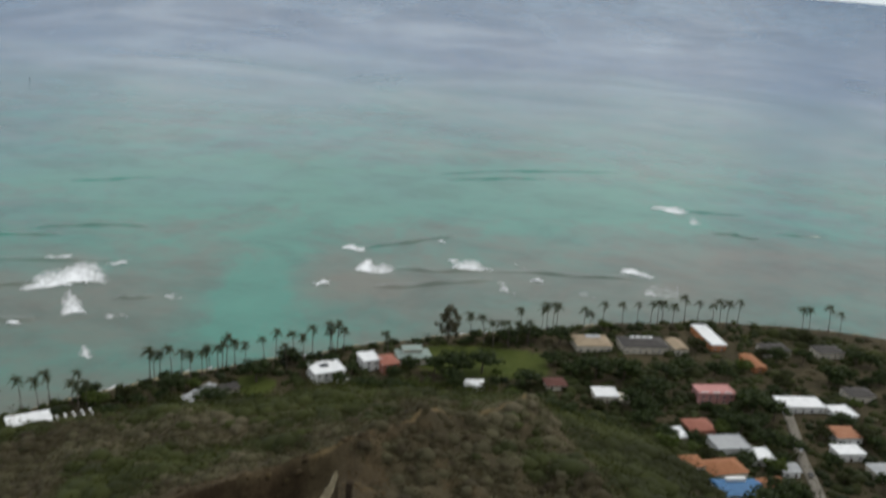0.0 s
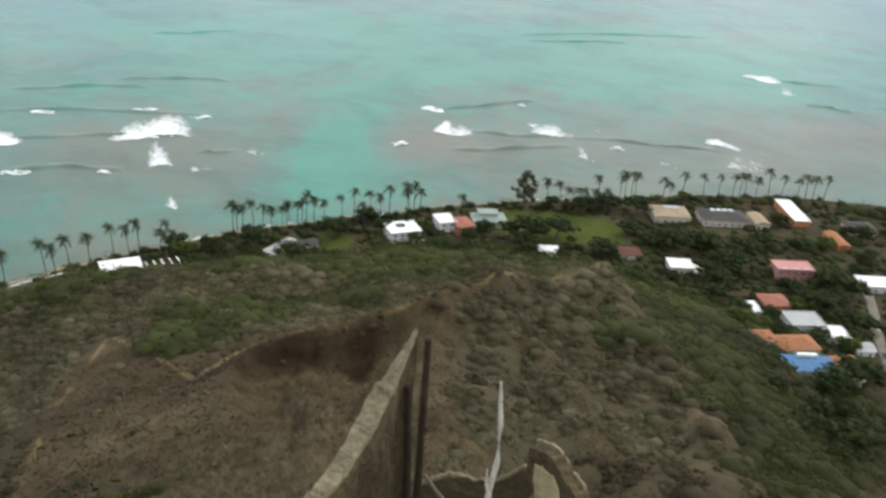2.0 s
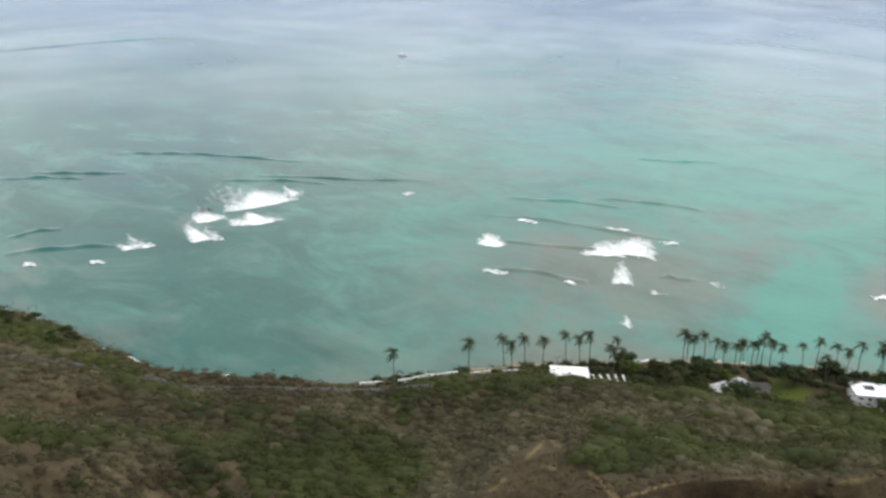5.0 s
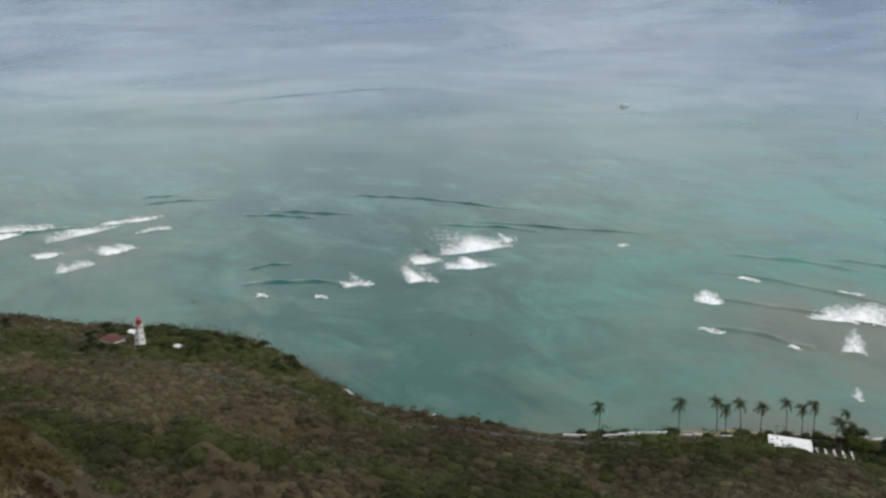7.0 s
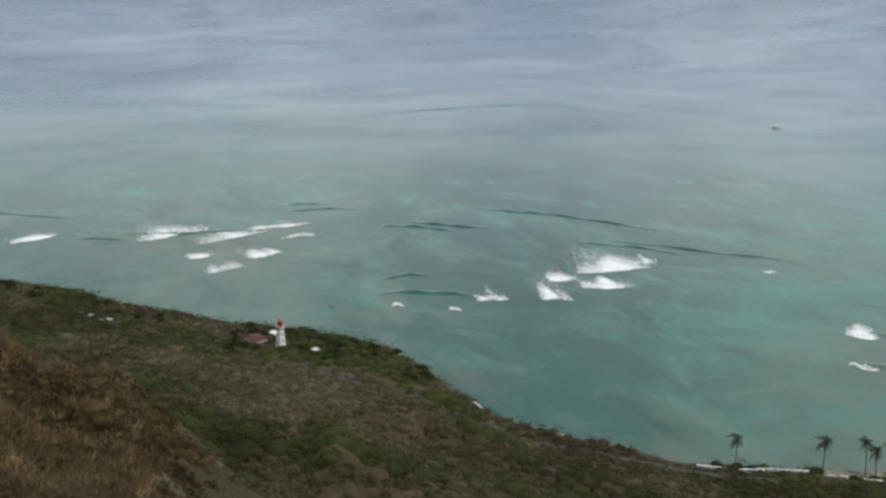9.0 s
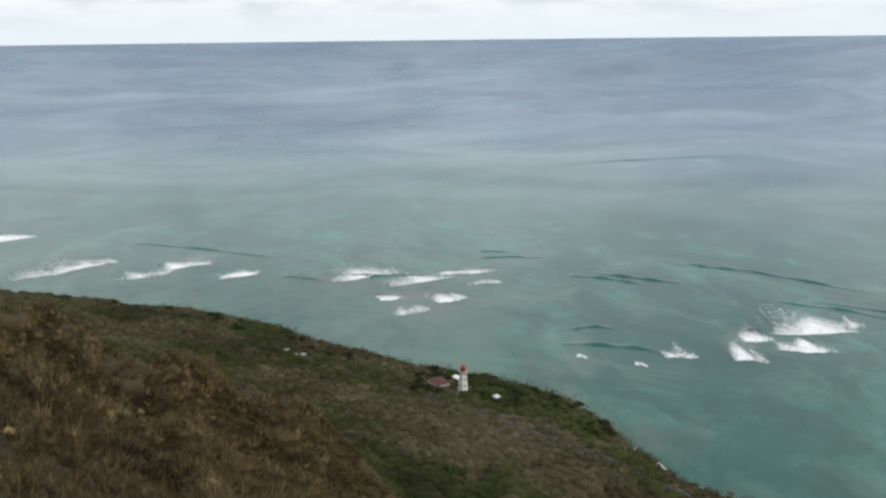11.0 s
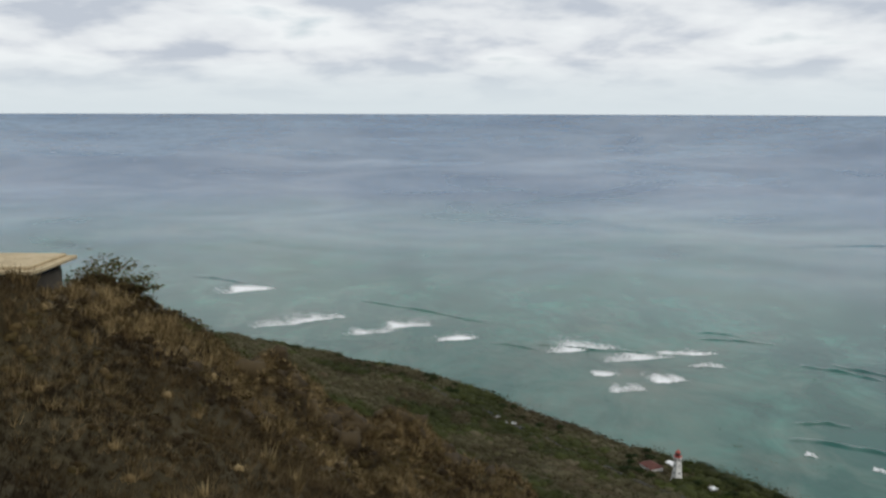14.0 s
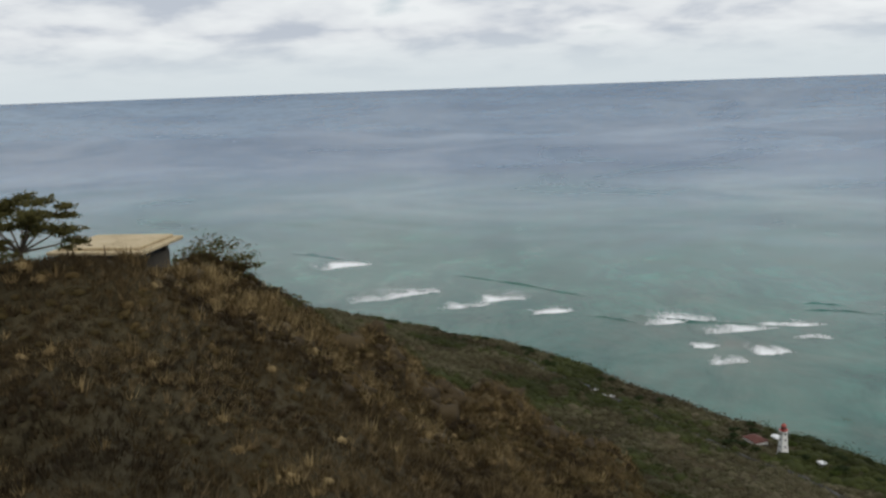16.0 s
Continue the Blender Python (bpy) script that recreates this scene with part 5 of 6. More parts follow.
def shore_foam():
    az = np.linspace(-40, 76, 900)
    rim = shore(az) + 10 * (fbm(-np.sin(np.radians(az)) * shore(az) / 22, np.cos(np.radians(az)) * shore(az) / 22, 3) - 0.5)
    V, T = [], []
    for w, t in ((-0.5, 0.2), (0.6, 0.9), (2.2, 0.7), (4.5, 0.1)):
        rr = rim + w + 1.5 * vnoise(az * 3, az * 0)
        V.append(np.stack([-rr * np.sin(np.radians(az)), rr * np.cos(np.radians(az)), np.full(len(az), 0.07)], -1))
        T.append(t * np.clip(vnoise(az * 1.3 + 7, az * 0 + 3) * 1.6 - 0.95 + 0.6 * np.exp(-((az - 57) / 3.0) ** 2) - 0.5 * np.exp(-((az - 40) / 8.0) ** 2), 0, 0.95))
    n = len(az)
    F = [(j * n + i, j * n + i + 1, (j + 1) * n + i + 1, (j + 1) * n + i) for j in range(3) for i in range(n - 1)]
    me = big_mesh("shore_foam", np.vstack(V), F, M["foam"], True)
    values(me, "thick", np.concatenate(T))
    tagged(new("shore_foam", me), "thin white wash along the rocky shore", "foam", kind="stuff")


shore_foam()

# ---- boats ----
def motor_boat(x, y, rot, s):
    e = thing("motor_boat", x, y, 0.0, rot, label="small white motor boat offshore", category="boat")
    bm = bmesh.new()
    rings = []
    for px, w, h in ((-4, 1.3, 1.2), (-1, 1.5, 1.2), (2, 1.3, 1.35), (4.6, 0.1, 1.7)):
        rings.append([bm.verts.new(v) for v in ((px, -w, h), (px, -w * 0.7, -0.3), (px, w * 0.7, -0.3), (px, w, h))])
    for a, b in zip(rings, rings[1:]):
        for k in range(4):
            bm.faces.new((a[k], a[(k + 1) % 4], b[(k + 1) % 4], b[k]))
    bm.faces.new(rings[0][::-1]), bm.faces.new(rings[-1])
    part("hull", bm, M["white"], e)
    part("cabin", boxed(-1.8, -0.9, 1.2, 1.2, 0.9, 2.6), M["white"], e)
    part("window", boxed(1.2, -0.75, 1.8, 1.25, 0.75, 2.4), M["glass"], e)
    e.scale = (s, s, s)


def channel_marker(x, y):
    e = thing("channel_marker", x, y, 0.0, label="thin dark channel marker standing in the water", category="marker")
    part("post", tube(bmesh.new(), ((0, 0, -2), (0, 0, 6)), (0.35, 0.3), 8), M["darkwood"], e)
    part("board", boxed(-0.9, -0.1, 5.2, 0.9, 0.1, 7.0), M["darkwood"], e)


motor_boat(-975, 1275, 52, 1.9)
channel_marker(-655, 1474)

# ---- cars ----
def car(x, y, rot, paint, label):
    e = thing("car", x, y, max(gz(x, y), gz(x + 1, y), gz(x - 1, y)) + 0.5, rot, label=label, category="car", group="parked cars")
    bm = bmesh.new()
    prof = ((-2.2, 0.35), (-2.25, 0.85), (-1.7, 1.0), (-1.2, 1.48), (0.5, 1.5), (1.1, 1.02), (2.1, 0.88), (2.2, 0.35))
    a = [bm.verts.new((px, -0.88, pz)) for px, pz in prof]
    b = [bm.verts.new((px, 0.88, pz)) for px, pz in prof]
    bm.faces.new(a), bm.faces.new(b[::-1])
    for k in range(len(prof)):
        bm.faces.new((a[k], b[k], b[(k + 1) % len(prof)], a[(k + 1) % len(prof)]))
    part("body", bm, M[paint], e)
    part("windscreen", box(bmesh.new(), -0.01, -0.75, 0, 0.02, 0.75, 0.6, pose(1.1, 0, 1.04, 0, -50, 0)), M["glass"], e)
    for sy in (-0.892, 0.882):
        part("side_window", boxed(-1.1, sy, 1.05, 0.6, sy + 0.01, 1.4), M["glass"], e)
    for px in (-1.4, 1.4):
        for py in (-0.8, 0.8):
            part("wheel", tube(bmesh.new(), ((px, py - 0.1, 0.33), (px, py + 0.1, 0.33)), (0.33, 0.33), 12), M["tyre"], e)
    TAKEN.append((x, y, 3.0))


for x, y, rot, paint, label in ((-552, 104, 120, "car_white", "white car parked beside the coast road"), (-560, 100, 125, "car_silver", "silver car parked beside the coast road"), (-566, 96, 118, "car_white", "white car parked at the road's edge"),
                                (-545, 108, 122, "car_black", "black car parked at the road's edge"), (-572, 91, 120, "car_blue", "dark blue car parked beside the coast road"), (-549, 99, 30, "car_white", "white car turned across the lay-by"),
                                (192, 376, 80, "car_black", "black car parked on the side street"), (187, 345, 80, "car_white", "white car parked on the side street"), (200, 408, 80, "car_silver", "silver car parked on the side street")):
    car(x, y, rot, paint, label)

# ---- bunker on the ridge ----
def bunker(x, y, rot, top):
    z = gz(x, y)
    e = thing("bunker", x, y, top, rot, label="old concrete lookout bunker with a broad weathered roof slab", category="bunker")
    bm = boxed(-3.7, -3.9, -0.40, 3.7, 3.9, -0.10)
    bmesh.ops.bevel(bm, geom=bm.edges[:], offset=0.06, segments=1, affect="EDGES")
    part("roof_slab", bm, M["roofslab"], e)
    bm = boxed(-3.1, -3.3, -0.10, 3.1, 3.3, 0.14)
    bmesh.ops.bevel(bm, geom=bm.edges[:], offset=0.05, segments=1, affect="EDGES")
    part("upper_slab", bm, M["roofslab"], e)
    # wall and piers take the concrete coloured dark for the slab's shade
    part("wall", boxed(-2.8, -3.0, z - top - 4, 2.8, 3.0, -1.05), M["darkconcrete"], e)
    part("slit", boxed(-2.5, -2.7, -1.05, 2.5, 2.7, -0.40), M["glass"], e, "dark viewing slit")
    for sx in (-1, 1):
        for sy in (-1, 1):
            part("pier", boxed(sx * 2.5 - 0.25, sy * 2.7 - 0.25, -1.05, sx * 2.5 + 0.25, sy * 2.7 + 0.25, -0.40), M["darkconcrete"], e)


bunker(-71.0, -26.4, -7.4, 220.55)


def thorn_tree(x, y, spread, height, seed, label):
    """A wind-bent thorn tree: crooked limbs and flat sprays of fine leaves."""
    gen = np.random.default_rng(seed)
    e = thing("thorn_tree", x, y, gz(x, y), label=label, category="tree")
    bm = tube(bmesh.new(), ((0, 0, -0.8), (0.3, 0.1, height * 0.2), (0.2, 0.3, height * 0.42)), (0.22, 0.17, 0.13), 7)
    V, F, off = [], [], 0
    for k in range(15):
        a = k * 2.399
        d = spread * (0.35 + 0.65 * ((k * 7) % 15) / 15)
        c = np.array([d * math.cos(a) + 0.5, d * math.sin(a) - 0.3, height * (0.40 + 0.5 * gen.random()) - 0.11 * d])
        mid = c * 0.55 + np.array([0, 0, height * 0.14])
        tube(bm, ((0.2, 0.25, height * 0.36), tuple(mid), tuple(c)), (0.09, 0.06, 0.02), 5)
        for q in np.linspace(0.35, 1.1, 6):
            p = mid + (c - mid) * q
            v, f = leaves(gen, 100 if height > 5 else 10, p + gen.normal(0, 0.3, 3), (0.85, 0.85, 0.36), 0.13, shell=0.1)
            V.append(v), F.append(f + off)
            off += len(v)
    part("trunk", bm, M["trunk"], e)
    piece("crown", big_mesh("crown", np.vstack(V), np.vstack(F), M["kiawe"]), e, "feathery olive leaves bent by the wind")


M["kiawe"] = material("thorn_leaf", ((0.05, 0.045, 0.0133), (0.085, 0.078, 0.0222), (0.12, 0.105, 0.0370)), 0.4, 0.8, island=True, bump=0, leafy=0.45)
thorn_tree(*polar(115.8, 68)[:2], 5.4, 7.4, 1, "wind bent thorn tree on the grassy crest")
thorn_tree(*polar(105.2, 81)[:2], 2.8, 3.0, 2, "low thorn bush behind the bunker")
thorn_tree(*polar(101.0, 88)[:2], 2.8, 3.4, 3, "low thorn bush leaning over the cliff")
thorn_tree(*polar(103.2, 84)[:2], 2.2, 2.6, 5, "small thorn bush on the cliff edge")


def stake(az, r, h):
    x, y, _ = polar(az, r)
    e = thing("stake", x, y, gz(x, y), label="thin dark metal stake in the grass", category="stake")
    part("rod", tube(bmesh.new(), ((0, 0, -0.4), (0.02, 0, h)), (0.035, 0.03), 6), M["darkwood"], e)


stake(111.2, 63, 1.3)

# ---- broken wall below the lookout ----
def at(az, el, r):
    return Vector((-r * math.sin(radians(az)), r * math.cos(radians(az)), EYE - r * math.tan(radians(-el))))


def ragged_wall(name, top, thick, foot, mat, e, seed, label="", edge=True, steps=26, point=False):
    """A broken wall under a ragged top line, with a pale fractured edge."""
    gen = np.random.default_rng(seed)
    line = []
    for a, b in zip(top, top[1:]):
        line += [a.lerp(b, k / steps) for k in range(steps)]
    line.append(top[-1])
    side = (top[-1] - top[0])
    side = Vector((side.y, -side.x, 0)).normalized() * thick
    bm, cap = bmesh.new(), bmesh.new()
    rows = []
    run = 0.0
    for i, p in enumerate(line):
        run += (p - line[i - 1]).length if i else 0.0
        j = gen.normal(0, 0.004) + 0.13 * (float(fbm(run * 5 + seed, 0.5, 3)) - 0.5) + 0.06 * (float(fbm(run * 15 + seed, 2.5, 2)) - 0.5)
        p = p + Vector((0, 0, j))
        w = side * (0.75 + 0.6 * float(fbm(run * 4, seed, 3))) * (min(1.0, 0.22 + run / 0.55) if point else 1.0)
        front, back = [], []
        for d in np.linspace(0, 1, 24) ** 1.5:
            zz = p.z + (foot - p.z) * d
            k = 0.10 * (float(fbm(run * 5 + seed, zz * 5, 4)) - 0.5) * min(1.0, d * 12)
            front.append(Vector((p.x, p.y, zz)) - w * 0.5 + side.normalized() * k)
            back.append(Vector((p.x, p.y, zz)) + w * 0.5 + side.normalized() * k)
        rows.append((front, back, p, w))
    fv = [[bm.verts.new(c) for c in r[0]] for r in rows]
    bv = [[bm.verts.new(c) for c in r[1]] for r in rows]
    for i in range(len(rows) - 1):
        for d in range(23):
            bm.faces.new((fv[i][d], fv[i][d + 1], fv[i + 1][d + 1], fv[i + 1][d]))
            bm.faces.new((bv[i][d], bv[i + 1][d], bv[i + 1][d + 1], bv[i][d + 1]))
        bm.faces.new((fv[i][0], fv[i + 1][0], bv[i + 1][0], bv[i][0]))
    for q in (0, -1):
        for d in range(23):
            f = (fv[q][d], bv[q][d], bv[q][d + 1], fv[q][d + 1])
            bm.faces.new(f if q == 0 else f[::-1])
    w = part(name, bm, mat, e, label)
    if edge:
        strips = []
        for front, back, p, sw in rows:
            k = [float(fbm(p.x * 7 + q, p.y * 7 + seed, 3)) for q in range(3)]
            strips.append([cap.verts.new(c) for c in (p - sw * 0.52 + Vector((0, 0, -0.015 - 0.03 * k[0])), p - sw * 0.5 + Vector((0, 0, 0.012)), p + Vector((0, 0, 0.008 + 0.02 * k[1])),
                                                      p + sw * 0.5 + Vector((0, 0, 0.012)), p + sw * 0.52 + Vector((0, 0, -0.015 - 0.03 * k[2])))])
        for a, b in zip(strips, strips[1:]):
            for q in range(4):
                cap.faces.new((a[q], b[q], b[q + 1], a[q + 1]))
        part("broken_edge", cap, M["ruinedge"], w, "pale fractured top edge")
    return w


ruin = thing("ruined_wall", 0, 5.5, 224, label="crumbling concrete wall with a jagged pale broken edge", category="wall")
ruin.matrix_world = Matrix.Identity(4)
ragged_wall("wall", [at(5.05, -32.1, 6.0), at(6.6, -34.6, 5.85), at(8.3, -37.4, 5.6), at(10.4, -40.4, 5.35), at(13.2, -43.0, 5.1), at(17.0, -46.5, 4.8)], 0.15, 222.5, M["ruin"], ruin, 3, "brown weathered concrete face", point=True)
ragged_wall("wall", [at(4.3, -41.4, 6.4), at(1.5, -40.4, 6.5), at(-2.0, -40.6, 6.4), at(-4.9, -39.2, 6.2)], 0.022, 222.5, M["ruin"], ruin, 5)
ragged_wall("wall", [at(-5.1, -37.9, 5.70), at(-6.9, -38.5, 5.55), at(-9.2, -40.4, 5.35), at(-10.6, -42.8, 5.2), at(-12.4, -45.8, 4.95)], 0.12, 222.5, M["ruin"], ruin, 8, edge=False)
ragged_wall("broken_edge", [at(-5.1, -37.5, 5.77), at(-6.9, -38.0, 5.62), at(-9.2, -39.8, 5.42), at(-10.8, -42.2, 5.27), at(-12.7, -45.2, 5.02)], 0.022, 222.5, M["ruinedge"], ruin, 8, "pale fractured top edge", edge=False)
ragged_wall("plaster", [at(-5.2, -39.2, 5.60), at(-6.7, -39.6, 5.46), at(-8.0, -41.6, 5.31), at(-9.2, -43.5, 5.17), at(-10.0, -46.0, 5.0)], 0.016, 222.5, M["ruinface"], ruin, 12, "pale flaking plaster face", edge=False)
part("rubble", lathe(((221.0, 3.2), (223.0, 2.6), (224.2, 1.6)), 9), M["ruin"], ruin).matrix_basis = pose(-0.3, 6.6, 0)


def bar(name, label, pts, radii, mat, category):
    base = Vector(pts[0])
    e = thing(name, *base, label=label, category=category)
    part("shaft", tube(bmesh.new(), [tuple(Vector(p) - base) for p in pts], radii, 7), M[mat], e)
    return e


bar("post", "dark weathered wooden post against the broken wall", (at(4.55, -47, 5.9), at(4.85, -41, 5.9), at(5.35, -35.3, 5.88)), (0.035, 0.032, 0.03), "darkwood", "post")
bar("post", "tall dark wooden post beside the broken wall", (at(4.0, -50, 6.05), at(4.0, -41, 6.1), at(4.05, -36, 6.12), at(4.08, -32.3, 6.15)), (0.04, 0.035, 0.032, 0.026), "darkwood", "post")
stick = bar("dead_branch", "bleached bare branch standing upright", (at(-1.35, -50, 5.3), at(-1.7, -43.4, 5.35), at(-1.8, -41.2, 5.4), at(-2.15, -39.4, 5.4), at(-2.05, -37.2, 5.4), at(-1.85, -35.9, 5.4), at(-1.65, -34.5, 5.4)), (0.03, 0.026, 0.024, 0.023, 0.02, 0.016, 0.008), "bleached", "branch")
base = at(-1.35, -50, 5.3)
part("twig", tube(bmesh.new(), [tuple(p - base) for p in (at(-1.95, -41.6, 5.38), at(-1.5, -40.8, 5.38), at(-1.45, -39.9, 5.38))], (0.016, 0.013, 0.006), 6), M["bleached"], stick)
bar("fallen_branch", "thin dark branch lying across the broken wall", (at(3.5, -40.6, 6.2), at(2.4, -41.6, 6.1), at(0.8, -42.6, 6.0), at(-1.0, -43.9, 5.8)), (0.02, 0.018, 0.015, 0.01), "trunk", "branch")

# ---- rocks, grass and dead brush ----
def rock(x, y, s, seed, m=None):
    gen = np.random.default_rng(seed)
    q = ICO2_V + gen.normal(0, 0.16, ICO2_V.shape)
    q *= (0.65 + 0.75 * vnoise(ICO2_V[:, 0] * 1.7 + seed, ICO2_V[:, 1] * 1.7 + ICO2_V[:, 2] * 2.3))[:, None]
    v = np.round(q * 3.2) / 3.2 * 0.55 + q * 0.45
    v = v * gen.uniform(0.7, 1.3, 3) * s
    v[:, 2] *= 0.8
    return v


def build_rocks():
    kinds = [big_mesh("rock", rock(0, 0, 1.0, k), ICO2_F, M["rock"]) for k in range(6)]
    gen = np.random.default_rng(15)
    spots = []
    for pts, n, spread, lo, hi in ((((97, 128), (90, 136), (84, 146), (79, 160)), 95, 2.6, 0.5, 2.3), (((33, 190), (24, 216), (11, 228), (3, 240)), 60, 3, 0.5, 1.5), (((100, 70), (94, 76), (88, 84)), 40, 3, 0.3, 0.9), (((90, 170), (84, 190), (78, 215)), 30, 6, 0.6, 1.6)):
        for _ in range(n):
            k = gen.integers(len(pts) - 1)
            f = gen.random()
            a, r = pts[k][0] + (pts[k + 1][0] - pts[k][0]) * f, pts[k][1] + (pts[k + 1][1] - pts[k][1]) * f
            x, y, _z = polar(a, r)
            spots.append((x + gen.normal(0, spread), y + gen.normal(0, spread), gen.uniform(lo, hi)))
    for k, (x, y, s) in enumerate(spots):
        ob = new("rock", kinds[k % 6])
        ob.matrix_world = pose(x, y, gz(x, y) - 0.3 * s, 0, 0, gen.uniform(0, 360)) @ Matrix.Diagonal((s, s, s, 1))
        tagged(ob, "rough brown volcanic boulder on the ridge", "rock", "ridge rocks")


build_rocks()


def blades(name, pts, high, mat, tones, label, category, n=9, lean=0.5, width=0.05, soft=0.0):
    """Tufts of upright blades or twigs in one mesh."""
    gen = np.random.default_rng(len(pts) + n)
    m = len(pts)
    a = gen.uniform(0, 2 * np.pi, (m, n))
    out = np.stack([np.cos(a), np.sin(a), np.zeros_like(a)], -1)
    root = pts[:, None, :] + out * (high[:, None, None] * gen.uniform(0.0, 0.45, (m, n, 1)))
    root[:, :, 2] -= 0.1
    tip = root + out * (high[:, None, None] * gen.uniform(0.05, lean, (m, n, 1)))
    tip[:, :, 2] += high[:, None] * gen.uniform(0.4, 1.0, (m, n))
    side = np.stack([-np.sin(a), np.cos(a), np.zeros_like(a)], -1) * (high[:, None, None] * width)
    V = np.stack([root - side, root + side, tip], 2).reshape(-1, 3)
    F = np.arange(m * n * 3).reshape(-1, 3)
    N = out * 0.8 + (0, 0, soft) + 0.2 * gen.normal(size=out.shape)
    N = np.repeat((N / np.linalg.norm(N, axis=2, keepdims=True)).reshape(-1, 3), 3, axis=0)
    me = big_mesh(name, V, soft_normals(V, F, N), mat, True)
    if soft:
        me.normals_split_custom_set_from_vertices(N.astype(np.float32))
    values(me, "tone", np.repeat(tones, n * 3))
    return tagged(new(name, me), label, category, kind="stuff")


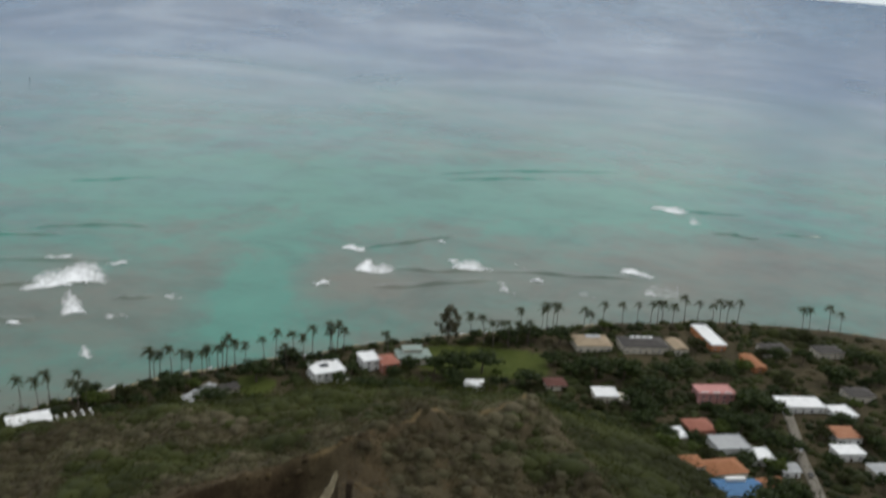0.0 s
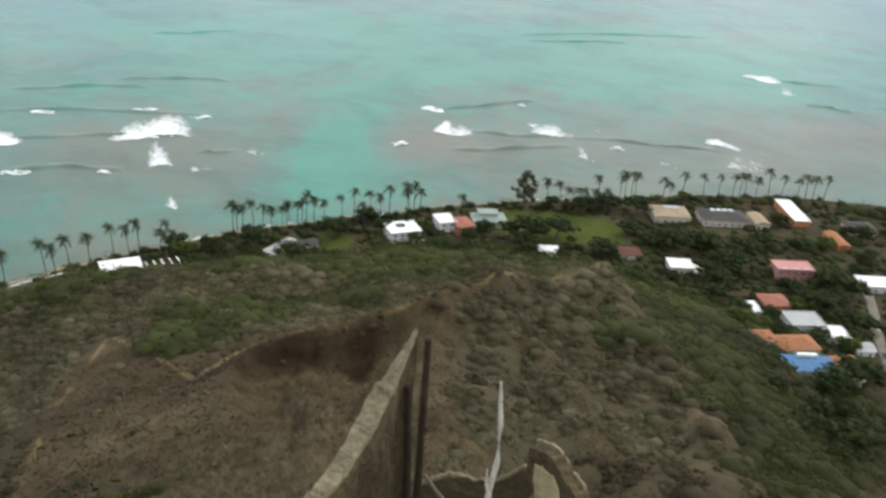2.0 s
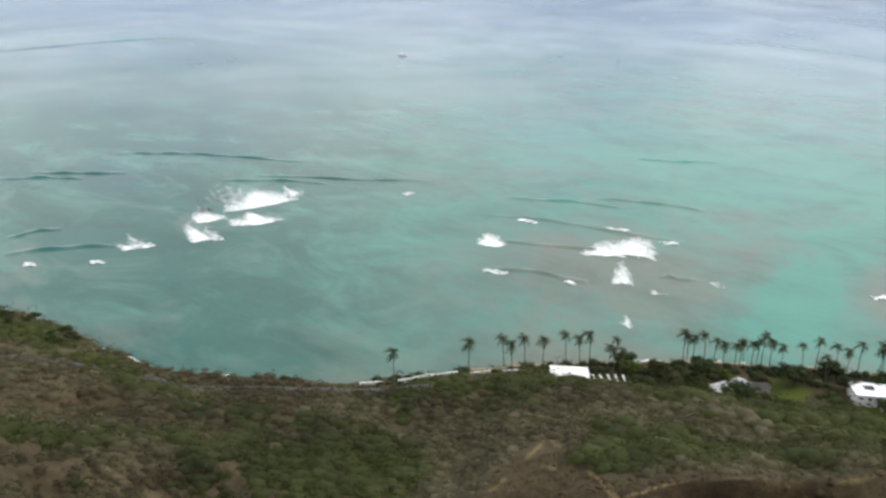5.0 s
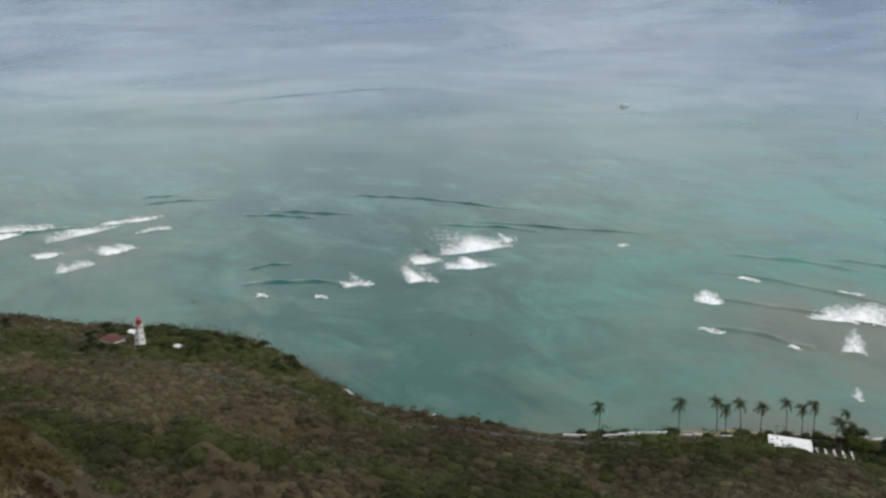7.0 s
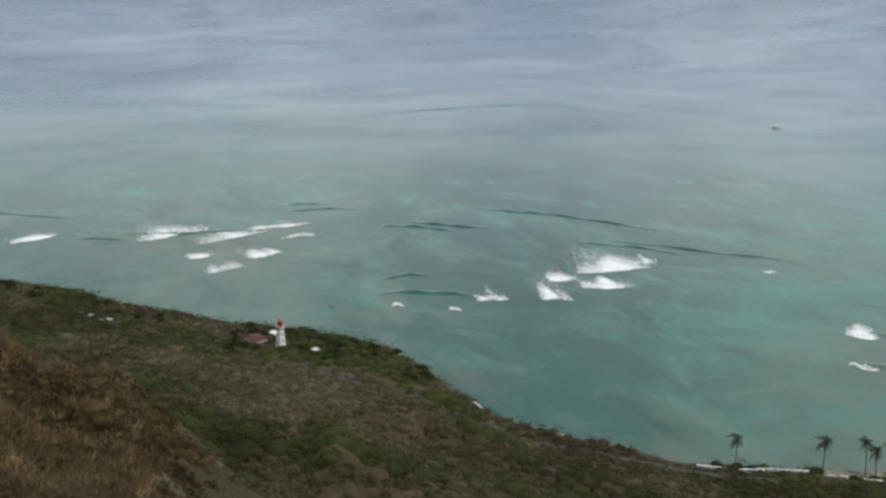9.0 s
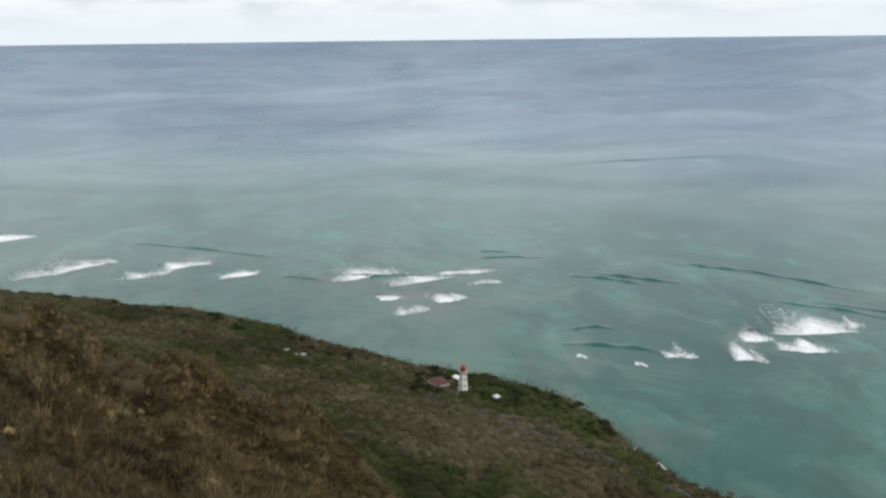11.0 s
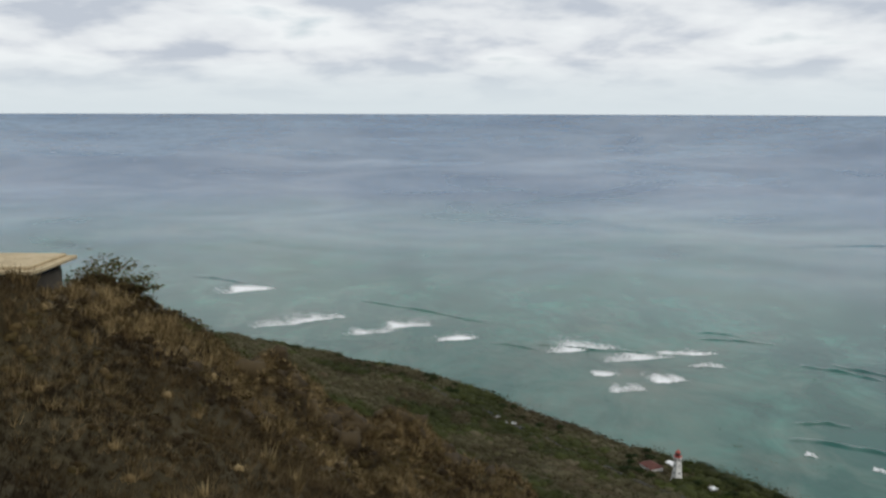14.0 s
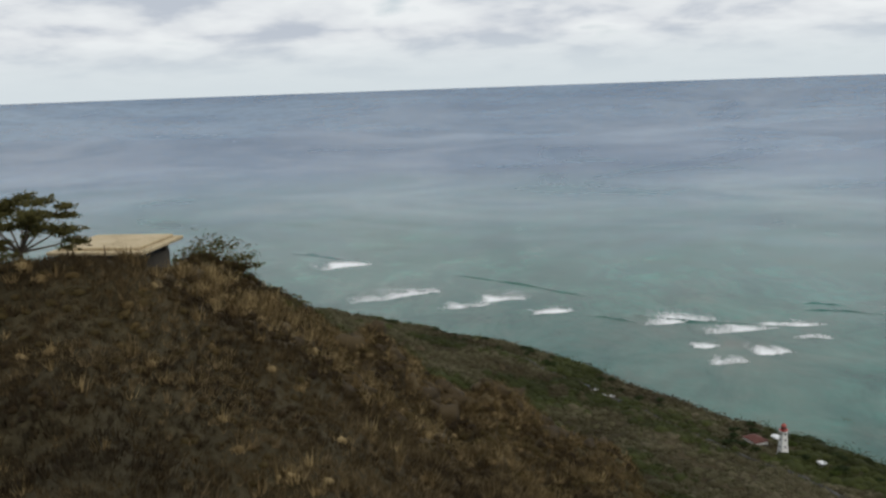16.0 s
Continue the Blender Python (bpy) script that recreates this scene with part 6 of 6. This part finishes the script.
def build_grass():
    gen = np.random.default_rng(8)
    n = 36000
    az, r = gen.uniform(76, 134, n), np.sqrt(gen.uniform(14 ** 2, 150 ** 2, n))
    x, y = -r * np.sin(np.radians(az)), r * np.cos(np.radians(az))
    clump = fbm(x / 5, y / 5, 3)
    keep = (gen.random(n) < np.clip((clump - 0.2) * 3.0, 0.55, 1)) & ~((np.hypot(x + 71.3, y + 25.7) < 5.4))
    x, y, r, clump = x[keep], y[keep], r[keep], clump[keep]
    h = gen.uniform(0.3, 0.75, len(x)) * np.clip(0.7 + r / 160, 0.7, 1.4)
    tone = np.clip(0.42 + 2.0 * (fbm(x / 9 + 40, y / 9, 3) - 0.5) + gen.normal(0, 0.13, len(x)), 0, 1)
    blades("dry_grass", np.stack([x, y, ground(x, y)], -1), h, M["drygrass"], tone, "tufts of dry brown grass on the steep slope", "grass", 20, 0.9, 0.06, 0.8)
    n = 9500
    az, r = gen.uniform(86, 134, n), np.sqrt(gen.uniform(13 ** 2, 62 ** 2, n))
    x, y = -r * np.sin(np.radians(az)), r * np.cos(np.radians(az))
    tone = np.clip(0.36 + 2.3 * (fbm(x / 5 + 70, y / 5, 3) - 0.5) + gen.normal(0, 0.1, n), 0, 1)
    k = np.hypot(x + 71, y + 26.4) > 5.2
    blades("near_grass", np.stack([x, y, ground(x, y)], -1)[k], gen.uniform(0.25, 0.6, n)[k], M["drygrass"], tone[k], "short dry grass on the near slope", "grass", 24, 1.0, 0.05, 0.7)
    n = 26000
    az, r = gen.uniform(-16, 40, n), np.sqrt(gen.uniform(70 ** 2, 260 ** 2, n))
    x, y = -r * np.sin(np.radians(az)), r * np.cos(np.radians(az))
    z = ground(x, y)
    k = land_marks(x, y, z)[0] > 0.42
    x, y, z, r = x[k], y[k], z[k], r[k]
    tone = np.clip(0.48 + 1.1 * (fbm(x / 14 + 40, y / 14, 3) - 0.5) + gen.normal(0, 0.06, len(x)), 0, 1)
    blades("hill_grass", np.stack([x, y, z], -1), gen.uniform(0.35, 0.85, len(x)), M["drygrass"], tone, "brown dead grass on the eroded spur", "grass", 9, 1.1, 0.13, 1.3)
    n = 1500
    az, r = gen.uniform(8, 34, n), gen.uniform(45, 150, n)
    x, y = -r * np.sin(np.radians(az)), r * np.cos(np.radians(az))
    blades("dead_brush", np.stack([x, y, ground(x, y)], -1), gen.uniform(0.9, 2.3, n), M["twig"], gen.random(n), "bare grey dead brush on the slope", "brush", 22, 0.8, 0.028)
    n = 24000
    az, r = gen.uniform(78, 130, n), np.sqrt(gen.uniform(20 ** 2, 165 ** 2, n))
    x, y = -r * np.sin(np.radians(az)), r * np.cos(np.radians(az))
    ridge = np.minimum(spur_distance(x, y, ((105.7, 71), (102.9, 73), (100.3, 75), (97.3, 77), (92.3, 82), (89, 85), (84, 91))), 0.8 * spur_distance(x, y, ((97, 128), (90, 136), (84, 146), (79, 160))))
    chance = 0.05 + 1.1 * np.exp(-(ridge / 4.0) ** 2) + 0.35 * np.clip(fbm(x / 7 + 11, y / 7, 3) - 0.55, 0, 1) * 4
    k = (gen.random(n) < chance * (0.3 + 0.9 * (vnoise(x / 1.6, y / 1.6) > 0.5))) & (np.hypot(x + 71, y + 26.4) > 5.4)
    x, y, r = x[k], y[k], r[k]
    scatter_bushes("straw_tufts", np.stack([x, y, ground(x, y)], -1)[::2], gen.uniform(0.35, 0.8, len(x[::2])) * np.clip(0.6 + r[::2] / 140, 0.7, 1.5), M["straw"], gen.random(len(x[::2])), "rounded pale straw tufts on the slope", "grass", leafn=30, flat=0.8)
    blades("straw_clumps", np.stack([x, y, ground(x, y)], -1), gen.uniform(0.6, 1.35, len(x)) * np.clip(0.6 + r / 140, 0.7, 1.5), M["straw"], gen.random(len(x)), "pale straw grass clumps along the crest", "grass", 26, 0.7, 0.06, 0.9)
    n = 9000
    az, r = gen.uniform(74, 130, n), np.sqrt(gen.uniform(18 ** 2, 170 ** 2, n))
    x, y = -r * np.sin(np.radians(az)), r * np.cos(np.radians(az))
    k = (fbm(x / 12 + 80, y / 12, 3) > 0.44) & (np.hypot(x + 71, y + 26.4) > 5.2)
    x, y, r = x[k], y[k], r[k]
    s = gen.uniform(0.4, 1.15, len(x)) * np.clip(r / 80, 0.6, 1.6)
    tone = np.clip(0.45 + 1.6 * (fbm(x / 9 + 31, y / 9, 3) - 0.5) + gen.normal(0, 0.16, len(x)), 0, 1)
    scatter_bushes("low_brush", np.stack([x, y, ground(x, y)], -1), s, M["drybrush"], tone, "low brown brush among dry grass", "brush", leafn=26)
    m = 150
    a, q = gen.uniform(101.5, 106.6, m), gen.normal(0, 1.6, m)
    q = q + np.interp(a, [102.2, 104.3, 107], [86, 82.5, 78])
    x, y = -q * np.sin(np.radians(a)), q * np.cos(np.radians(a))
    scatter_bushes("crest_brush", np.stack([x, y, ground(x, y)], -1), gen.uniform(0.4, 0.9, m), M["drybrush"], gen.uniform(0.1, 0.45, m), "dark dry brush on the cliff edge beside the bunker", "brush", leafn=60, flat=0.8)


build_grass()
